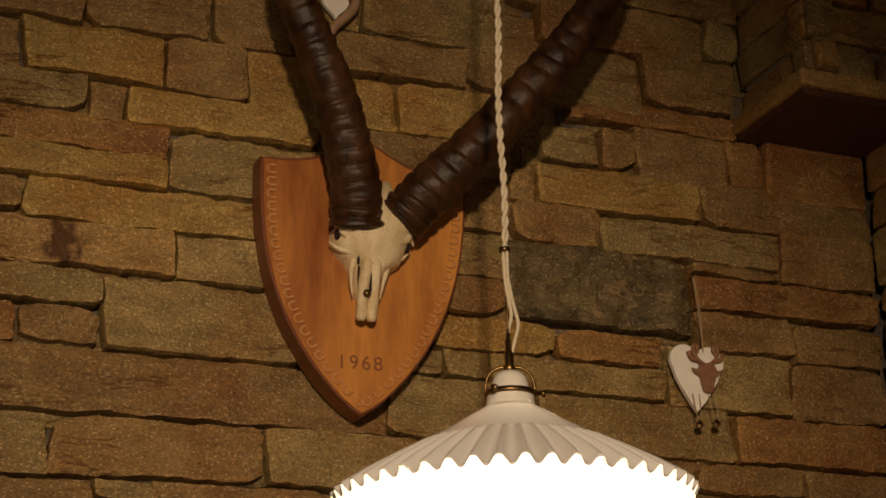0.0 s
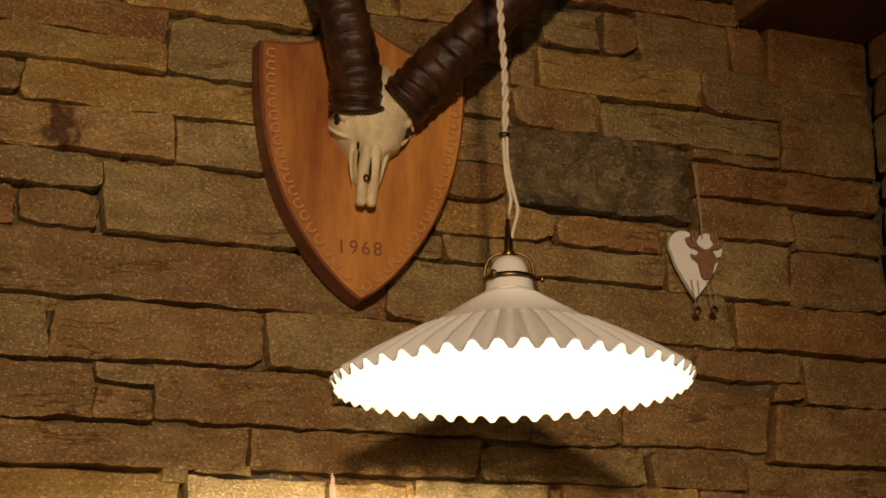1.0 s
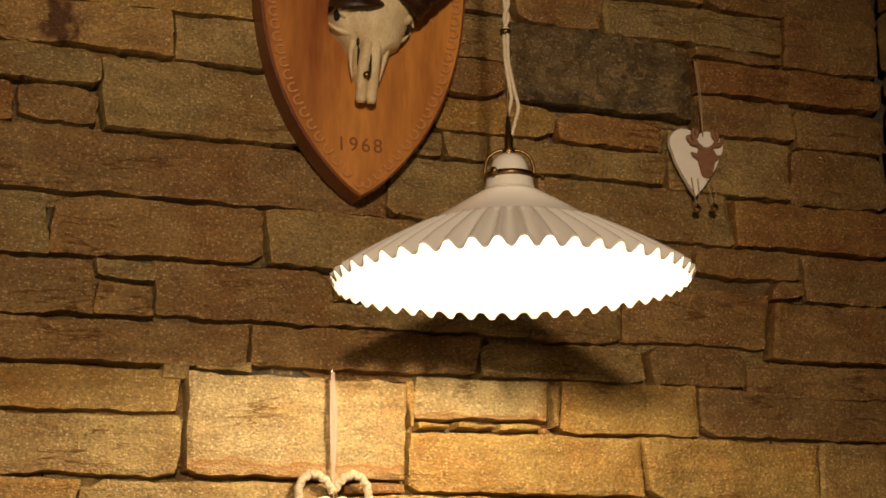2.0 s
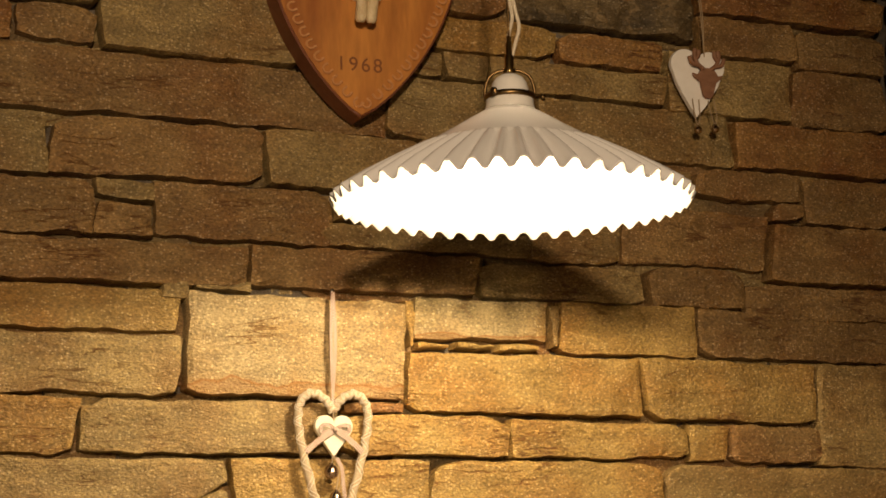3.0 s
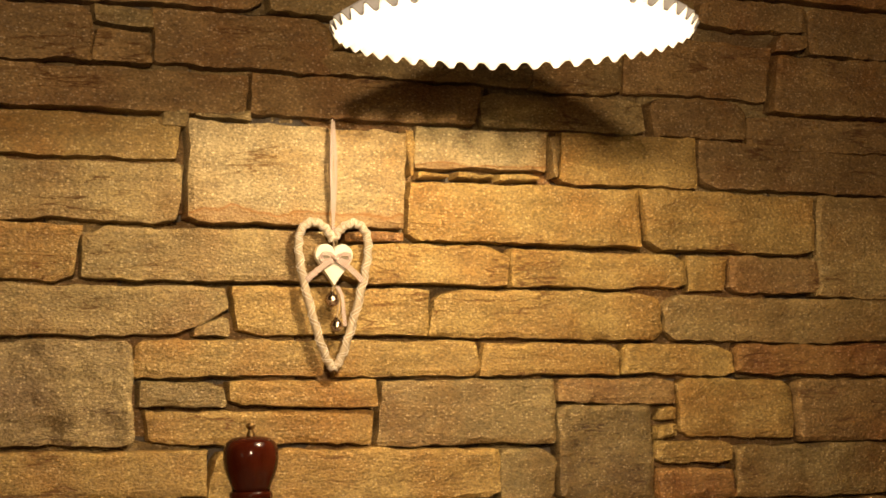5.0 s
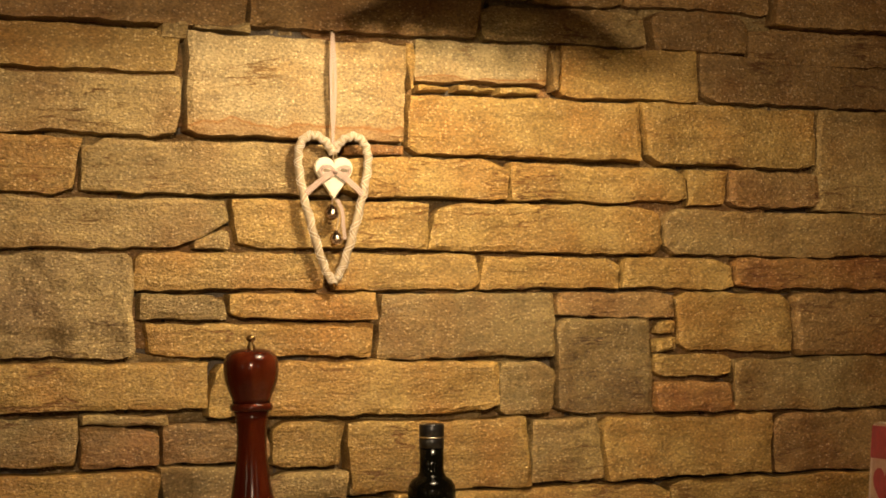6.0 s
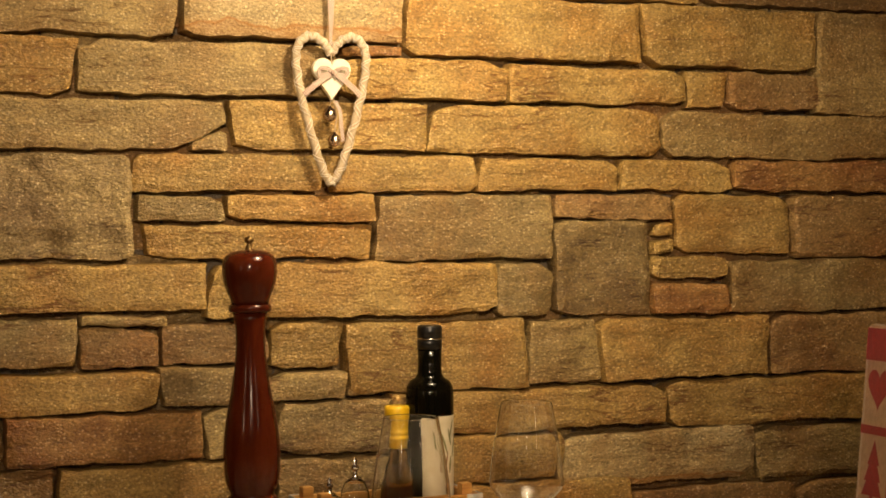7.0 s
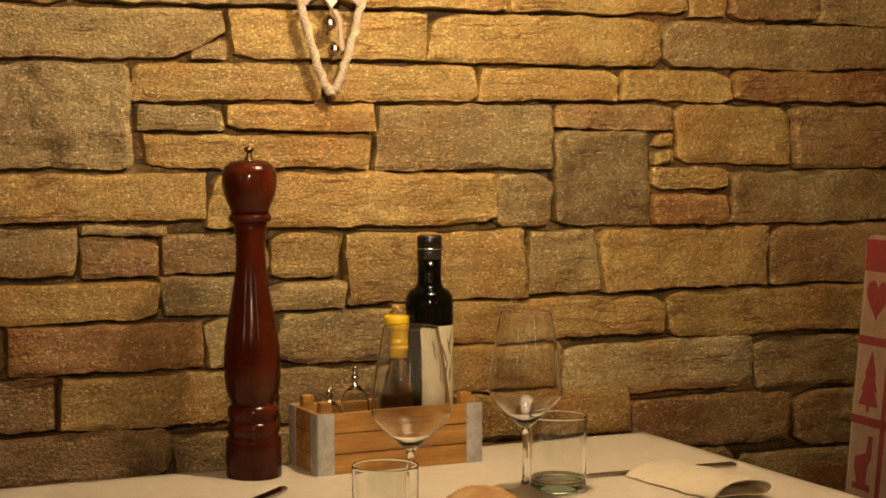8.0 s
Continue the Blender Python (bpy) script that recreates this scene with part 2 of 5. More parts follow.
# pale veins across the dark schist
_n, _l = STONE["d"].node_tree.nodes, STONE["d"].node_tree.links
_base = _n["Principled BSDF"].inputs["Base Color"].links[0].from_socket
_warp, _bend, _cell, _ramp, _vein = (_n.new("ShaderNodeTexNoise"), _n.new("ShaderNodeVectorMath"), _n.new("ShaderNodeTexVoronoi"), _n.new("ShaderNodeValToRGB"), _n.new("ShaderNodeMix"))
_warp.inputs["Scale"].default_value, _warp.inputs["Detail"].default_value = 22.0, 5
_l.new(_n["Texture Coordinate"].outputs["Object"], _warp.inputs["Vector"])
_bend.operation = "MULTIPLY_ADD"
_bend.inputs[1].default_value = (0.16, 0.16, 0.16)
_l.new(_warp.outputs["Color"], _bend.inputs[0])
_l.new(_n["Texture Coordinate"].outputs["Object"], _bend.inputs[2])
_cell.feature = "DISTANCE_TO_EDGE"
_cell.inputs["Scale"].default_value = 7.0
_l.new(_bend.outputs[0], _cell.inputs["Vector"])
_ramp.color_ramp.elements[0].position, _ramp.color_ramp.elements[1].position = 0.006, 0.040
_ramp.color_ramp.elements[0].color, _ramp.color_ramp.elements[1].color = (1, 1, 1, 1), (0, 0, 0, 1)
_l.new(_cell.outputs["Distance"], _ramp.inputs["Fac"])
_vein.data_type = "RGBA"
_torn, _part = _n.new("ShaderNodeMapRange"), _n.new("ShaderNodeMath")
_torn.inputs["From Min"].default_value, _torn.inputs["From Max"].default_value = 0.42, 0.60
_torn.inputs["To Max"].default_value = 0.75
_l.new(_warp.outputs["Fac"], _torn.inputs["Value"])
_part.operation = "MULTIPLY"
_l.new(_ramp.outputs["Color"], _part.inputs[0])
_l.new(_torn.outputs[0], _part.inputs[1])
_l.new(_part.outputs[0], _vein.inputs["Factor"])
_l.new(_base, _vein.inputs["A"])
_vein.inputs["B"].default_value = (0.32, 0.215, 0.095, 1)
_l.new(_vein.outputs["Result"], _n["Principled BSDF"].inputs["Base Color"])
# a dark drip stain on one stone
_n, _l = STONE["s"].node_tree.nodes, STONE["s"].node_tree.links
_base = _n["Principled BSDF"].inputs["Base Color"].links[0].from_socket
_map, _ball, _warp, _mixv, _ramp, _dark = (_n.new("ShaderNodeMapping"), _n.new("ShaderNodeVectorMath"), _n.new("ShaderNodeTexNoise"), _n.new("ShaderNodeVectorMath"), _n.new("ShaderNodeValToRGB"), _n.new("ShaderNodeMix"))
_warp.inputs["Scale"].default_value, _warp.inputs["Detail"].default_value = 45.0, 4
_l.new(_n["Texture Coordinate"].outputs["Object"], _warp.inputs["Vector"])
_mixv.operation = "MULTIPLY_ADD"
_mixv.inputs[1].default_value = (0.075, 0.05, 0.075)
_l.new(_warp.outputs["Color"], _mixv.inputs[0])
_l.new(_n["Texture Coordinate"].outputs["Object"], _mixv.inputs[2])
_map.inputs["Location"].default_value, _map.inputs["Scale"].default_value = (-(STAIN[0] + 0.0225) * 27, 0, -(STAIN[1] + 0.0375) * 22), (27, 0, 22)
_l.new(_mixv.outputs[0], _map.inputs["Vector"])
_ball.operation = "LENGTH"
_l.new(_map.outputs[0], _ball.inputs[0])
_ramp.color_ramp.elements[0].position, _ramp.color_ramp.elements[1].position = 0.55, 0.95
_ramp.color_ramp.elements[0].color, _ramp.color_ramp.elements[1].color = (0.92, 0.92, 0.92, 1), (0, 0, 0, 1)
_l.new(_ball.outputs["Value"], _ramp.inputs["Fac"])
_dark.data_type = "RGBA"
_l.new(_ramp.outputs["Color"], _dark.inputs["Factor"])
_l.new(_base, _dark.inputs["A"])
_dark.inputs["B"].default_value = (0.070, 0.022, 0.004, 1)
_l.new(_dark.outputs["Result"], _n["Principled BSDF"].inputs["Base Color"])
MORTAR = material("grey_mortar", (0.10, 0.078, 0.052), 0.95, 0, (0.19, 0.155, 0.11), 30, (1, 1, 1), 0.8, 0.4)
PLASTER = material("cream_plaster", (0.5, 0.44, 0.34), 0.85, 0, (0.56, 0.5, 0.4), 6, (1, 1, 1), 0.15, 0.1)
FLOOR_WOOD = material("floor_boards", (0.2, 0.12, 0.06), 0.45, 0, (0.28, 0.17, 0.09), 9, (1, 9, 1), 0.15, 0.3)
BEAM_WOOD = material("dark_ceiling_wood", (0.1, 0.06, 0.03), 0.6, 0, (0.15, 0.09, 0.045), 7, (1, 8, 1), 0.2, 0.3)
PLAQUE_WOOD = material("varnished_plaque_wood", (0.225, 0.060, 0.009), 0.42, 0, (0.60, 0.255, 0.050), 3.2, (2.8, 2.8, 0.55), 0.06, 0.26)
PLAQUE_EDGE = material("dark_stained_plaque_edge", (0.13, 0.036, 0.012), 0.42, 0, (0.18, 0.055, 0.02), 16, (1, 1, 0.5), 0.1, 0.3)
CARVED = material("carved_light_wood", (0.46, 0.20, 0.065), 0.6, 0, (0.60, 0.30, 0.11), 40, (1, 1, 1), 0.2, 0.3)
BURNT = material("burnt_lettering", (0.23, 0.078, 0.019), 0.7, 0, (0.18, 0.06, 0.018), 60, (1, 1, 1), 0.1, 0.2)
BONE = material("aged_bone", (0.60, 0.46, 0.25), 0.5, 0, (0.80, 0.68, 0.45), 26, (1, 1, 0.6), 0.35, 0.35)
HORN = material("dark_horn", (0.014, 0.0056, 0.0021), 0.42, 0, (0.070, 0.028, 0.010), 34, (1, 1, 0.5), 0.22, 0.4)
RECESS_SHADE = material("dark_recess_shade", (0.02, 0.012, 0.008), 0.9)
BRASS = material("aged_brass", (0.42, 0.28, 0.10), 0.3, 1.0, (0.28, 0.18, 0.07), 40, (1, 1, 1), 0.05, 0.2)
DARK_BRASS = material("dark_brass", (0.16, 0.10, 0.04), 0.35, 1.0, (0.24, 0.15, 0.06), 40, (1, 1, 1), 0.05, 0.2)
CHROME = material("polished_metal", (0.72, 0.68, 0.62), 0.12, 1.0)
COPPER_BELL = material("antiqued_copper", (0.42, 0.30, 0.21), 0.18, 1.0, (0.55, 0.43, 0.32), 80, (1, 1, 1), 0.1, 0.2)
CORD = material("cream_textile_cord", (0.66, 0.56, 0.40), 0.85, 0, (0.76, 0.67, 0.50), 180, (1, 1, 1), 0.4, 0.4)
PORCELAIN = material("white_porcelain", (0.80, 0.77, 0.70), 0.16)
WHITE_PAINT = material("white_painted_wood", (0.80, 0.76, 0.69), 0.6, 0, (0.86, 0.83, 0.77), 30, (1, 1, 1), 0.1, 0.1)
BROWN_CUT = material("brown_stained_plywood", (0.21, 0.096, 0.048), 0.65, 0, (0.28, 0.14, 0.075), 50, (1, 1, 2), 0.15, 0.3)
RING_WOOD = material("light_brown_turned_wood", (0.30, 0.175, 0.10), 0.6, 0, (0.38, 0.235, 0.14), 40, (1, 1, 2), 0.1, 0.3)
CREAM_WOOD = material("cream_painted_wood", (0.74, 0.66, 0.48), 0.55, 0, (0.80, 0.73, 0.56), 30, (1, 1, 1), 0.05, 0.1)
JUTE = material("wrapped_natural_twine", (0.44, 0.335, 0.205), 0.9, 0, (0.56, 0.445, 0.29), 120, (1, 1, 1), 0.35, 0.35)
TWINE = material("white_cotton_thread", (0.74, 0.65, 0.51), 0.9)
STRING = material("thin_hemp_string", (0.36, 0.26, 0.15), 0.9)
MILL_WOOD = material("lacquered_mahogany", (0.036, 0.0050, 0.0016), 0.12, 0, (0.066, 0.0105, 0.0034), 14, (2, 2, 0.4), 0.0, 0.15)
CRATE_WOOD = material("light_pine_crate", (0.28, 0.122, 0.022), 0.5, 0, (0.54, 0.285, 0.070), 11, (0.5, 4, 5), 0.1, 0.3, 0.14)
ZINC = material("weathered_zinc", (0.42, 0.40, 0.37), 0.55, 0.35, (0.62, 0.61, 0.58), 70, (1, 1, 1), 0.15, 0.4)
BOTTLE_GLASS = material("very_dark_green_glass", (0.0030, 0.0027, 0.0015), 0.05)
BLACK_CAP = material("black_bottle_cap", (0.010, 0.009, 0.008), 0.3)
PAPER = material("cream_paper_label", (0.62, 0.54, 0.36), 0.8, 0, (0.70, 0.63, 0.46), 60, (1, 1, 1), 0.05, 0.1)
INK = material("olive_green_ink", (0.20, 0.19, 0.08), 0.8)
BROWN_INK = material("brown_ink", (0.25, 0.12, 0.06), 0.8)
YELLOW = material("yellow_plastic_cap", (0.80, 0.50, 0.012), 0.35)
LINEN = material("cream_tablecloth_linen", (0.70, 0.59, 0.43), 0.9, 0, (0.76, 0.65, 0.49), 40, (1, 1, 1), 0.12, 0.15, 0, 0, 0.2)
NAPKIN = material("ivory_napkin_cotton", (0.74, 0.62, 0.42), 0.9, 0, (0.80, 0.69, 0.49), 50, (1, 1, 1), 0.1, 0.1, 0, 0, 0.2)
STEEL = material("cutlery_steel", (0.42, 0.38, 0.33), 0.18, 1.0)
BREAD = material("golden_bread_crust", (0.48, 0.24, 0.07), 0.75, 0, (0.68, 0.42, 0.17), 30, (1, 1, 1), 0.4, 0.3)
CHAIR_WOOD = material("dark_chair_wood", (0.10, 0.05, 0.025), 0.4, 0, (0.15, 0.08, 0.04), 12, (1, 1, 0.3), 0.1, 0.3)
COVER = material("cream_woven_cover", (0.124, 0.064, 0.023), 0.95, 0, (0.160, 0.088, 0.034), 90, (1, 1, 1), 0.2, 0.2, 0, 0, 0.2)
UNDERSIDE_SHADE = material("dark_red_underside", (0.040, 0.011, 0.004), 0.6, 0, (0.07, 0.021, 0.008), 10, (1, 5, 1), 0.2, 0.3)
RED = material("red_woven_motif", (0.092, 0.0016, 0.0010), 0.95, 0, (0.125, 0.0028, 0.0016), 120, (1, 1, 1), 0.2, 0.3)
CLEAR = glass_material("clear_glass")
BASE_GREEN = glass_material("bottle_green_tinted_glass", (0.66, 0.86, 0.74))
GREENISH = glass_material("greenish_recycled_glass", (0.978, 0.996, 0.985))

HORN.node_tree.nodes["Principled BSDF"].inputs["Specular IOR Level"].default_value = 0.34
MILL_WOOD.node_tree.nodes["Principled BSDF"].inputs["Specular IOR Level"].default_value = 0.20
BOTTLE_GLASS.node_tree.nodes["Principled BSDF"].inputs["Specular IOR Level"].default_value = 0.16

# white opal glass: reflects, and lets part of the bulb's light through
OPAL = bpy.data.materials.new("white_opal_glass")
OPAL.use_nodes = True
_n, _l = OPAL.node_tree.nodes, OPAL.node_tree.links
_n["Principled BSDF"].inputs["Base Color"].default_value = (0.89, 0.87, 0.84, 1)
_n["Principled BSDF"].inputs["Roughness"].default_value = 0.14
_trans, _mix = _n.new("ShaderNodeBsdfTranslucent"), _n.new("ShaderNodeMixShader")
_trans.inputs["Color"].default_value = (0.80, 0.80, 0.80, 1)
_mix.inputs["Fac"].default_value = 0.05
_l.new(_n["Principled BSDF"].outputs[0], _mix.inputs[1])
_l.new(_trans.outputs[0], _mix.inputs[2])
_l.new(_mix.outputs[0], _n["Material Output"].inputs["Surface"])

GLOW = bpy.data.materials.new("lit_frosted_bulb")
GLOW.use_nodes = True
GLOW.node_tree.nodes["Principled BSDF"].inputs["Emission Color"].default_value = (1.0, 0.80, 0.5, 1)
GLOW.node_tree.nodes["Principled BSDF"].inputs["Emission Strength"].default_value = 12.0


# ---- mesh helpers ----
def part(name, bm, mat, parent=None, label="", smooth=False):
    """Links a bmesh as one mesh object under a thing or a part."""
    data = bpy.data.meshes.new(name)
    bmesh.ops.recalc_face_normals(bm, faces=bm.faces)
    bm.to_mesh(data)
    bm.free()
    if smooth:
        data.polygons.foreach_set("use_smooth", [True] * len(data.polygons))
    data.materials.append(mat)
    ob = new(name, data)
    ob.parent = parent
    return tagged(ob, label)


def thing(name, place, label, category, group="", turn=0.0):
    ob = new(name)
    ob.empty_display_size = 0.05
    ob.matrix_world = pose(*place, 0, 0, turn)
    return tagged(ob, label, category, group)


def block(size, centre=(0, 0, 0), bevel=0.0, turn=(0, 0, 0)):
    bm = bmesh.new()
    bmesh.ops.create_cube(bm, size=1)
    bmesh.ops.scale(bm, vec=size, verts=bm.verts)
    if bevel:
        bmesh.ops.bevel(bm, geom=bm.edges[:], offset=bevel, segments=2, affect="EDGES", profile=0.6)
    bmesh.ops.transform(bm, matrix=pose(*centre, *turn), verts=bm.verts)
    return bm


def lathe(profile, steps=40, centre=(0, 0, 0), close=False):
    """Turns (radius, height) pairs round the z axis."""
    bm = bmesh.new()
    rings = []
    for r, z in profile:
        if r < 1e-6:
            rings.append([bm.verts.new((centre[0], centre[1], centre[2] + z))])
        else:
            rings.append([bm.verts.new((centre[0] + r * math.cos(a), centre[1] + r * math.sin(a), centre[2] + z))
                          for a in (2 * math.pi * i / steps for i in range(steps))])
    pairs = list(zip(rings, rings[1:])) + ([(rings[-1], rings[0])] if close else [])
    for a, b in pairs:
        for i in range(steps):
            j = (i + 1) % steps
            loop = [a[i % len(a)], a[j % len(a)], b[j % len(b)], b[i % len(b)]]
            loop = list(dict.fromkeys(loop))
            if len(loop) > 2:
                bm.faces.new(loop)
    return bm


def spline(points, n):
    """n + 1 points of a smooth curve through the given ones (Catmull-Rom)."""
    p = [Vector(q) for q in points]
    p = [2 * p[0] - p[1]] + p + [2 * p[-1] - p[-2]]
    out = []
    for i in range(n + 1):
        s = i / n * (len(p) - 3)
        k = min(int(s), len(p) - 4)
        f = s - k
        a, b, c, d = p[k:k + 4]
        out.append(0.5 * (2 * b + (c - a) * f + (2 * a - 5 * b + 4 * c - d) * f * f + (3 * b - a - 3 * c + d) * f ** 3))
    return out


def tube(path, radius, steps=10, cap=True, ripple=None):
    """A round tube along a path; radius is a number or a function of 0..1, ripple(s, angle) a factor."""
    bm = bmesh.new()
    path = [Vector(q) for q in path]
    rings = []
    side = None
    for i, q in enumerate(path):
        way = (path[min(i + 1, len(path) - 1)] - path[max(i - 1, 0)]).normalized()
        if side is None:
            side = way.orthogonal().normalized()
        side = (side - way * side.dot(way)).normalized()
        up = way.cross(side)
        s = i / (len(path) - 1)
        r = radius(s) if callable(radius) else radius
        ring = []
        for k in range(steps):
            a = 2 * math.pi * k / steps
            rr = r * (ripple(s, a) if ripple else 1)
            ring.append(bm.verts.new(q + side * rr * math.cos(a) + up * rr * math.sin(a)))
        rings.append(ring)
    for a, b in zip(rings, rings[1:]):
        for k in range(steps):
            bm.faces.new((a[k], a[(k + 1) % steps], b[(k + 1) % steps], b[k]))
    if cap:
        bm.faces.new(rings[0])
        bm.faces.new(rings[-1])
    return bm


def slab(outline, depth, bevel=0.0):
    """A flat plate with an outline in x and z, its back at y = 0 and its front at y = -depth."""
    bm = bmesh.new()
    front = [bm.verts.new((x, -depth, z)) for x, z in outline]
    back = [bm.verts.new((x, 0, z)) for x, z in outline]
    face = bm.faces.new(front)
    bm.faces.new(back[::-1])
    n = len(outline)
    for i in range(n):
        bm.faces.new((front[i], back[i], back[(i + 1) % n], front[(i + 1) % n]))
    if bevel:
        bmesh.ops.bevel(bm, geom=list(face.edges), offset=bevel, segments=3, affect="EDGES", profile=0.5)
    return bm


def heart_outline(width, height, n=40):
    pts = []
    for i in range(n):
        a = 2 * math.pi * i / n
        x = 16 * math.sin(a) ** 3
        z = 13 * math.cos(a) - 5 * math.cos(2 * a) - 2 * math.cos(3 * a) - math.cos(4 * a)
        pts.append((x / 32 * width, (z + 17) / 29 * height - height))
    return pts


def blob(centre, size, seed=0.0, rough=0.0, scale=20.0, sub=3):
    bm = bmesh.new()
    bmesh.ops.create_icosphere(bm, subdivisions=sub, radius=1)
    for v in bm.verts:
        d = 1 + rough * noise.noise(v.co * scale * 0.1 + Vector((seed, 0, 0)))
        v.co = Vector((v.co.x * size[0], v.co.y * size[1], v.co.z * size[2])) * d + Vector(centre)
    return bm


# ---- the room ----
def setting(name, bm, mat, label=""):
    return tagged(part(name, bm, mat, None, label), kind="structure")


CORNER = 1.83
wall_north = setting("wall_north", block((5.4, 0.3, 2.95), (CORNER - 2.7 + 0.15, 0.184, 1.475)), MORTAR, "stone wall of split quartzite with recessed grey mortar")
wall_east = setting("wall_east", block((0.3, 5.4, 2.95), (CORNER + 0.178, -2.67, 1.475)), MORTAR, "shadowed stone side wall of split quartzite")
setting("wall_south", block((5.4, 0.2, 2.95), (-0.72, -5.3, 1.475)), PLASTER, "plain cream plastered wall")
setting("wall_west", block((0.2, 5.4, 2.95), (-3.45, -2.65, 1.475)), PLASTER, "plain cream plastered wall")
floor = setting("floor", block((5.8, 5.8, 0.1), (-0.75, -2.65, -0.05)), FLOOR_WOOD, "brown wooden floor")
setting("ceiling", block((5.8, 5.8, 0.1), (-0.75, -2.65, 2.998)), BEAM_WOOD, "dark wooden ceiling")


def stone_data(x0, x1, z0, z1, seed, rough=1.0, chip=None):
    """One split stone, face towards -y: ragged outline, broken rounded edges, uneven face."""
    rnd = random.Random(seed)
    w, h = x1 - x0, z1 - z0
    nx, nz = max(6, min(54, round(w / 0.0075))), max(6, min(20, round(h / 0.0065)))
    proud = rnd.uniform(-0.005, 0.008)
    lean, twist = rnd.uniform(-0.05, 0.05), rnd.uniform(-0.02, 0.02)
    off = Vector((seed * 3.17 % 50, seed * 1.31 % 50, seed * 7.7 % 50))
    round_off = min(0.2 * h, rnd.uniform(0.0003, 0.0035))
    slant = [rnd.uniform(-0.45, 0.45) * min(0.028, h * 0.34) for _ in range(2)]

    # broken corners: (right end, top, length, height)
    chips = [chip] if chip else []
    for right in (0, 1):
        for top in (0, 1):
            if rnd.random() < 0.42 and not chip and w > 0.06 and h > 0.03:
                chips.append((right, top, rnd.uniform(0.006, 0.040), min(0.28 * h, rnd.uniform(0.003, 0.017))))

    def broken(u, side):
        return sum(tall * max(0.0, 1 - (w * (1 - u) if right else w * u) / long) ** 1.2 for right, top, long, tall in chips if top == side)

    def snap(q, step, k):
        """A broken line: straight runs between random kinks."""
        i = math.floor(q / step)
        a, b = (0.5 * noise.cell(Vector((j * 1.37 + k * 19.1, k * 3.3, seed % 97))) for j in (i, i + 1))
        return a + (b - a) * (q / step - i)

    def edge(q, k):
        return snap(q, 0.058, k) * 0.0048 + snap(q, 0.019, k + 9) * 0.0036 + snap(q, 0.0085, k + 20) * 0.0024

    def rim(i, n, size):
        """Even steps, with the first and the last kept close to the edge."""
        near = min(0.0017, 0.15 * size) / size
        return 0.0 if i == 0 else 1.0 if i == n else near + (1 - 2 * near) * (i - 1) / (n - 2)

    verts, faces = [], []
    for j in range(nz + 1):
        for i in range(nx + 1):
            u, v = rim(i, nx, w), rim(j, nz, h)
            if 1 < i < nx - 1 and 1 < j < nz - 1:
                u, v = u + rnd.uniform(-0.36, 0.36) / nx, v + rnd.uniform(-0.36, 0.36) / nz
            foot, head = broken(u, 0), broken(u, 1)
            x, z = x0 + w * u, z0 + foot + (h - foot - head) * v
            rag = edge(z, 1) * (1 - u) + edge(z, 2) * u + (slant[0] * (1 - u) + slant[1] * u) * (v - 0.5)
            lift = edge(x, 3) * (1 - v) + edge(x, 4) * v
            cu, cv = min(u, 1 - u) * w, min(v, 1 - v) * h
            pull = max(0.0, 1 - math.hypot(max(0, cu), max(0, cv)) / 0.012) * round_off
            x += rag + (pull if u < 0.5 else -pull) * 0.5
            z += lift + (pull if v < 0.5 else -pull) * 0.4
            e = min(cu, cv)
            y = -proud + lean * (v - 0.5) * h + twist * (u - 0.5) * w
            q = Vector((x, 0, z)) + off
            y += rough * (noise.noise(q * 13) * 0.0042 + noise.noise(Vector((q.x * 24, 0, q.z * 48))) * 0.0013) + noise.noise(q * 85) * 0.0009
            if rough > 3:
                y += noise.noise(q * 30) * 0.0055 + noise.noise(q * 62) * 0.0034 + noise.noise(q * 120) * 0.0016
            # spalled edges, here and there
            y += max(0.0, 1 - e / 0.006) * 0.008 * max(0.0, noise.noise(Vector((x * 17, 4, z * 17)) + off) - 0.05)
            y += 0.018 * math.exp(-e / 0.0008)
            verts.append((x, y, z))
    for j in range(nz):
        for i in range(nx):
            a = j * (nx + 1) + i
            faces.append((a, a + 1, a + nx + 2, a + nx + 1))
    ring = [i for i in range(nx + 1)] + [j * (nx + 1) + nx for j in range(1, nz + 1)] + [nz * (nx + 1) + i for i in range(nx - 1, -1, -1)] + [j * (nx + 1) for j in range(nz - 1, 0, -1)]
    base = len(verts)
    verts += [(verts[k][0], 0.042, verts[k][2]) for k in ring]
    n = len(ring)
    for i in range(n):
        j = (i + 1) % n
        faces.append((ring[j], ring[i], base + i, base + j))
    return verts, faces


def mesh_object(name, verts, faces, mats, parent, indices=None):
    data = bpy.data.meshes.new(name)
    data.from_pydata(verts, [], faces)
    for m in mats:
        data.materials.append(m)
    if indices:
        data.polygons.foreach_set("material_index", indices)
    ob = new(name, data)
    ob.parent = parent
    return ob


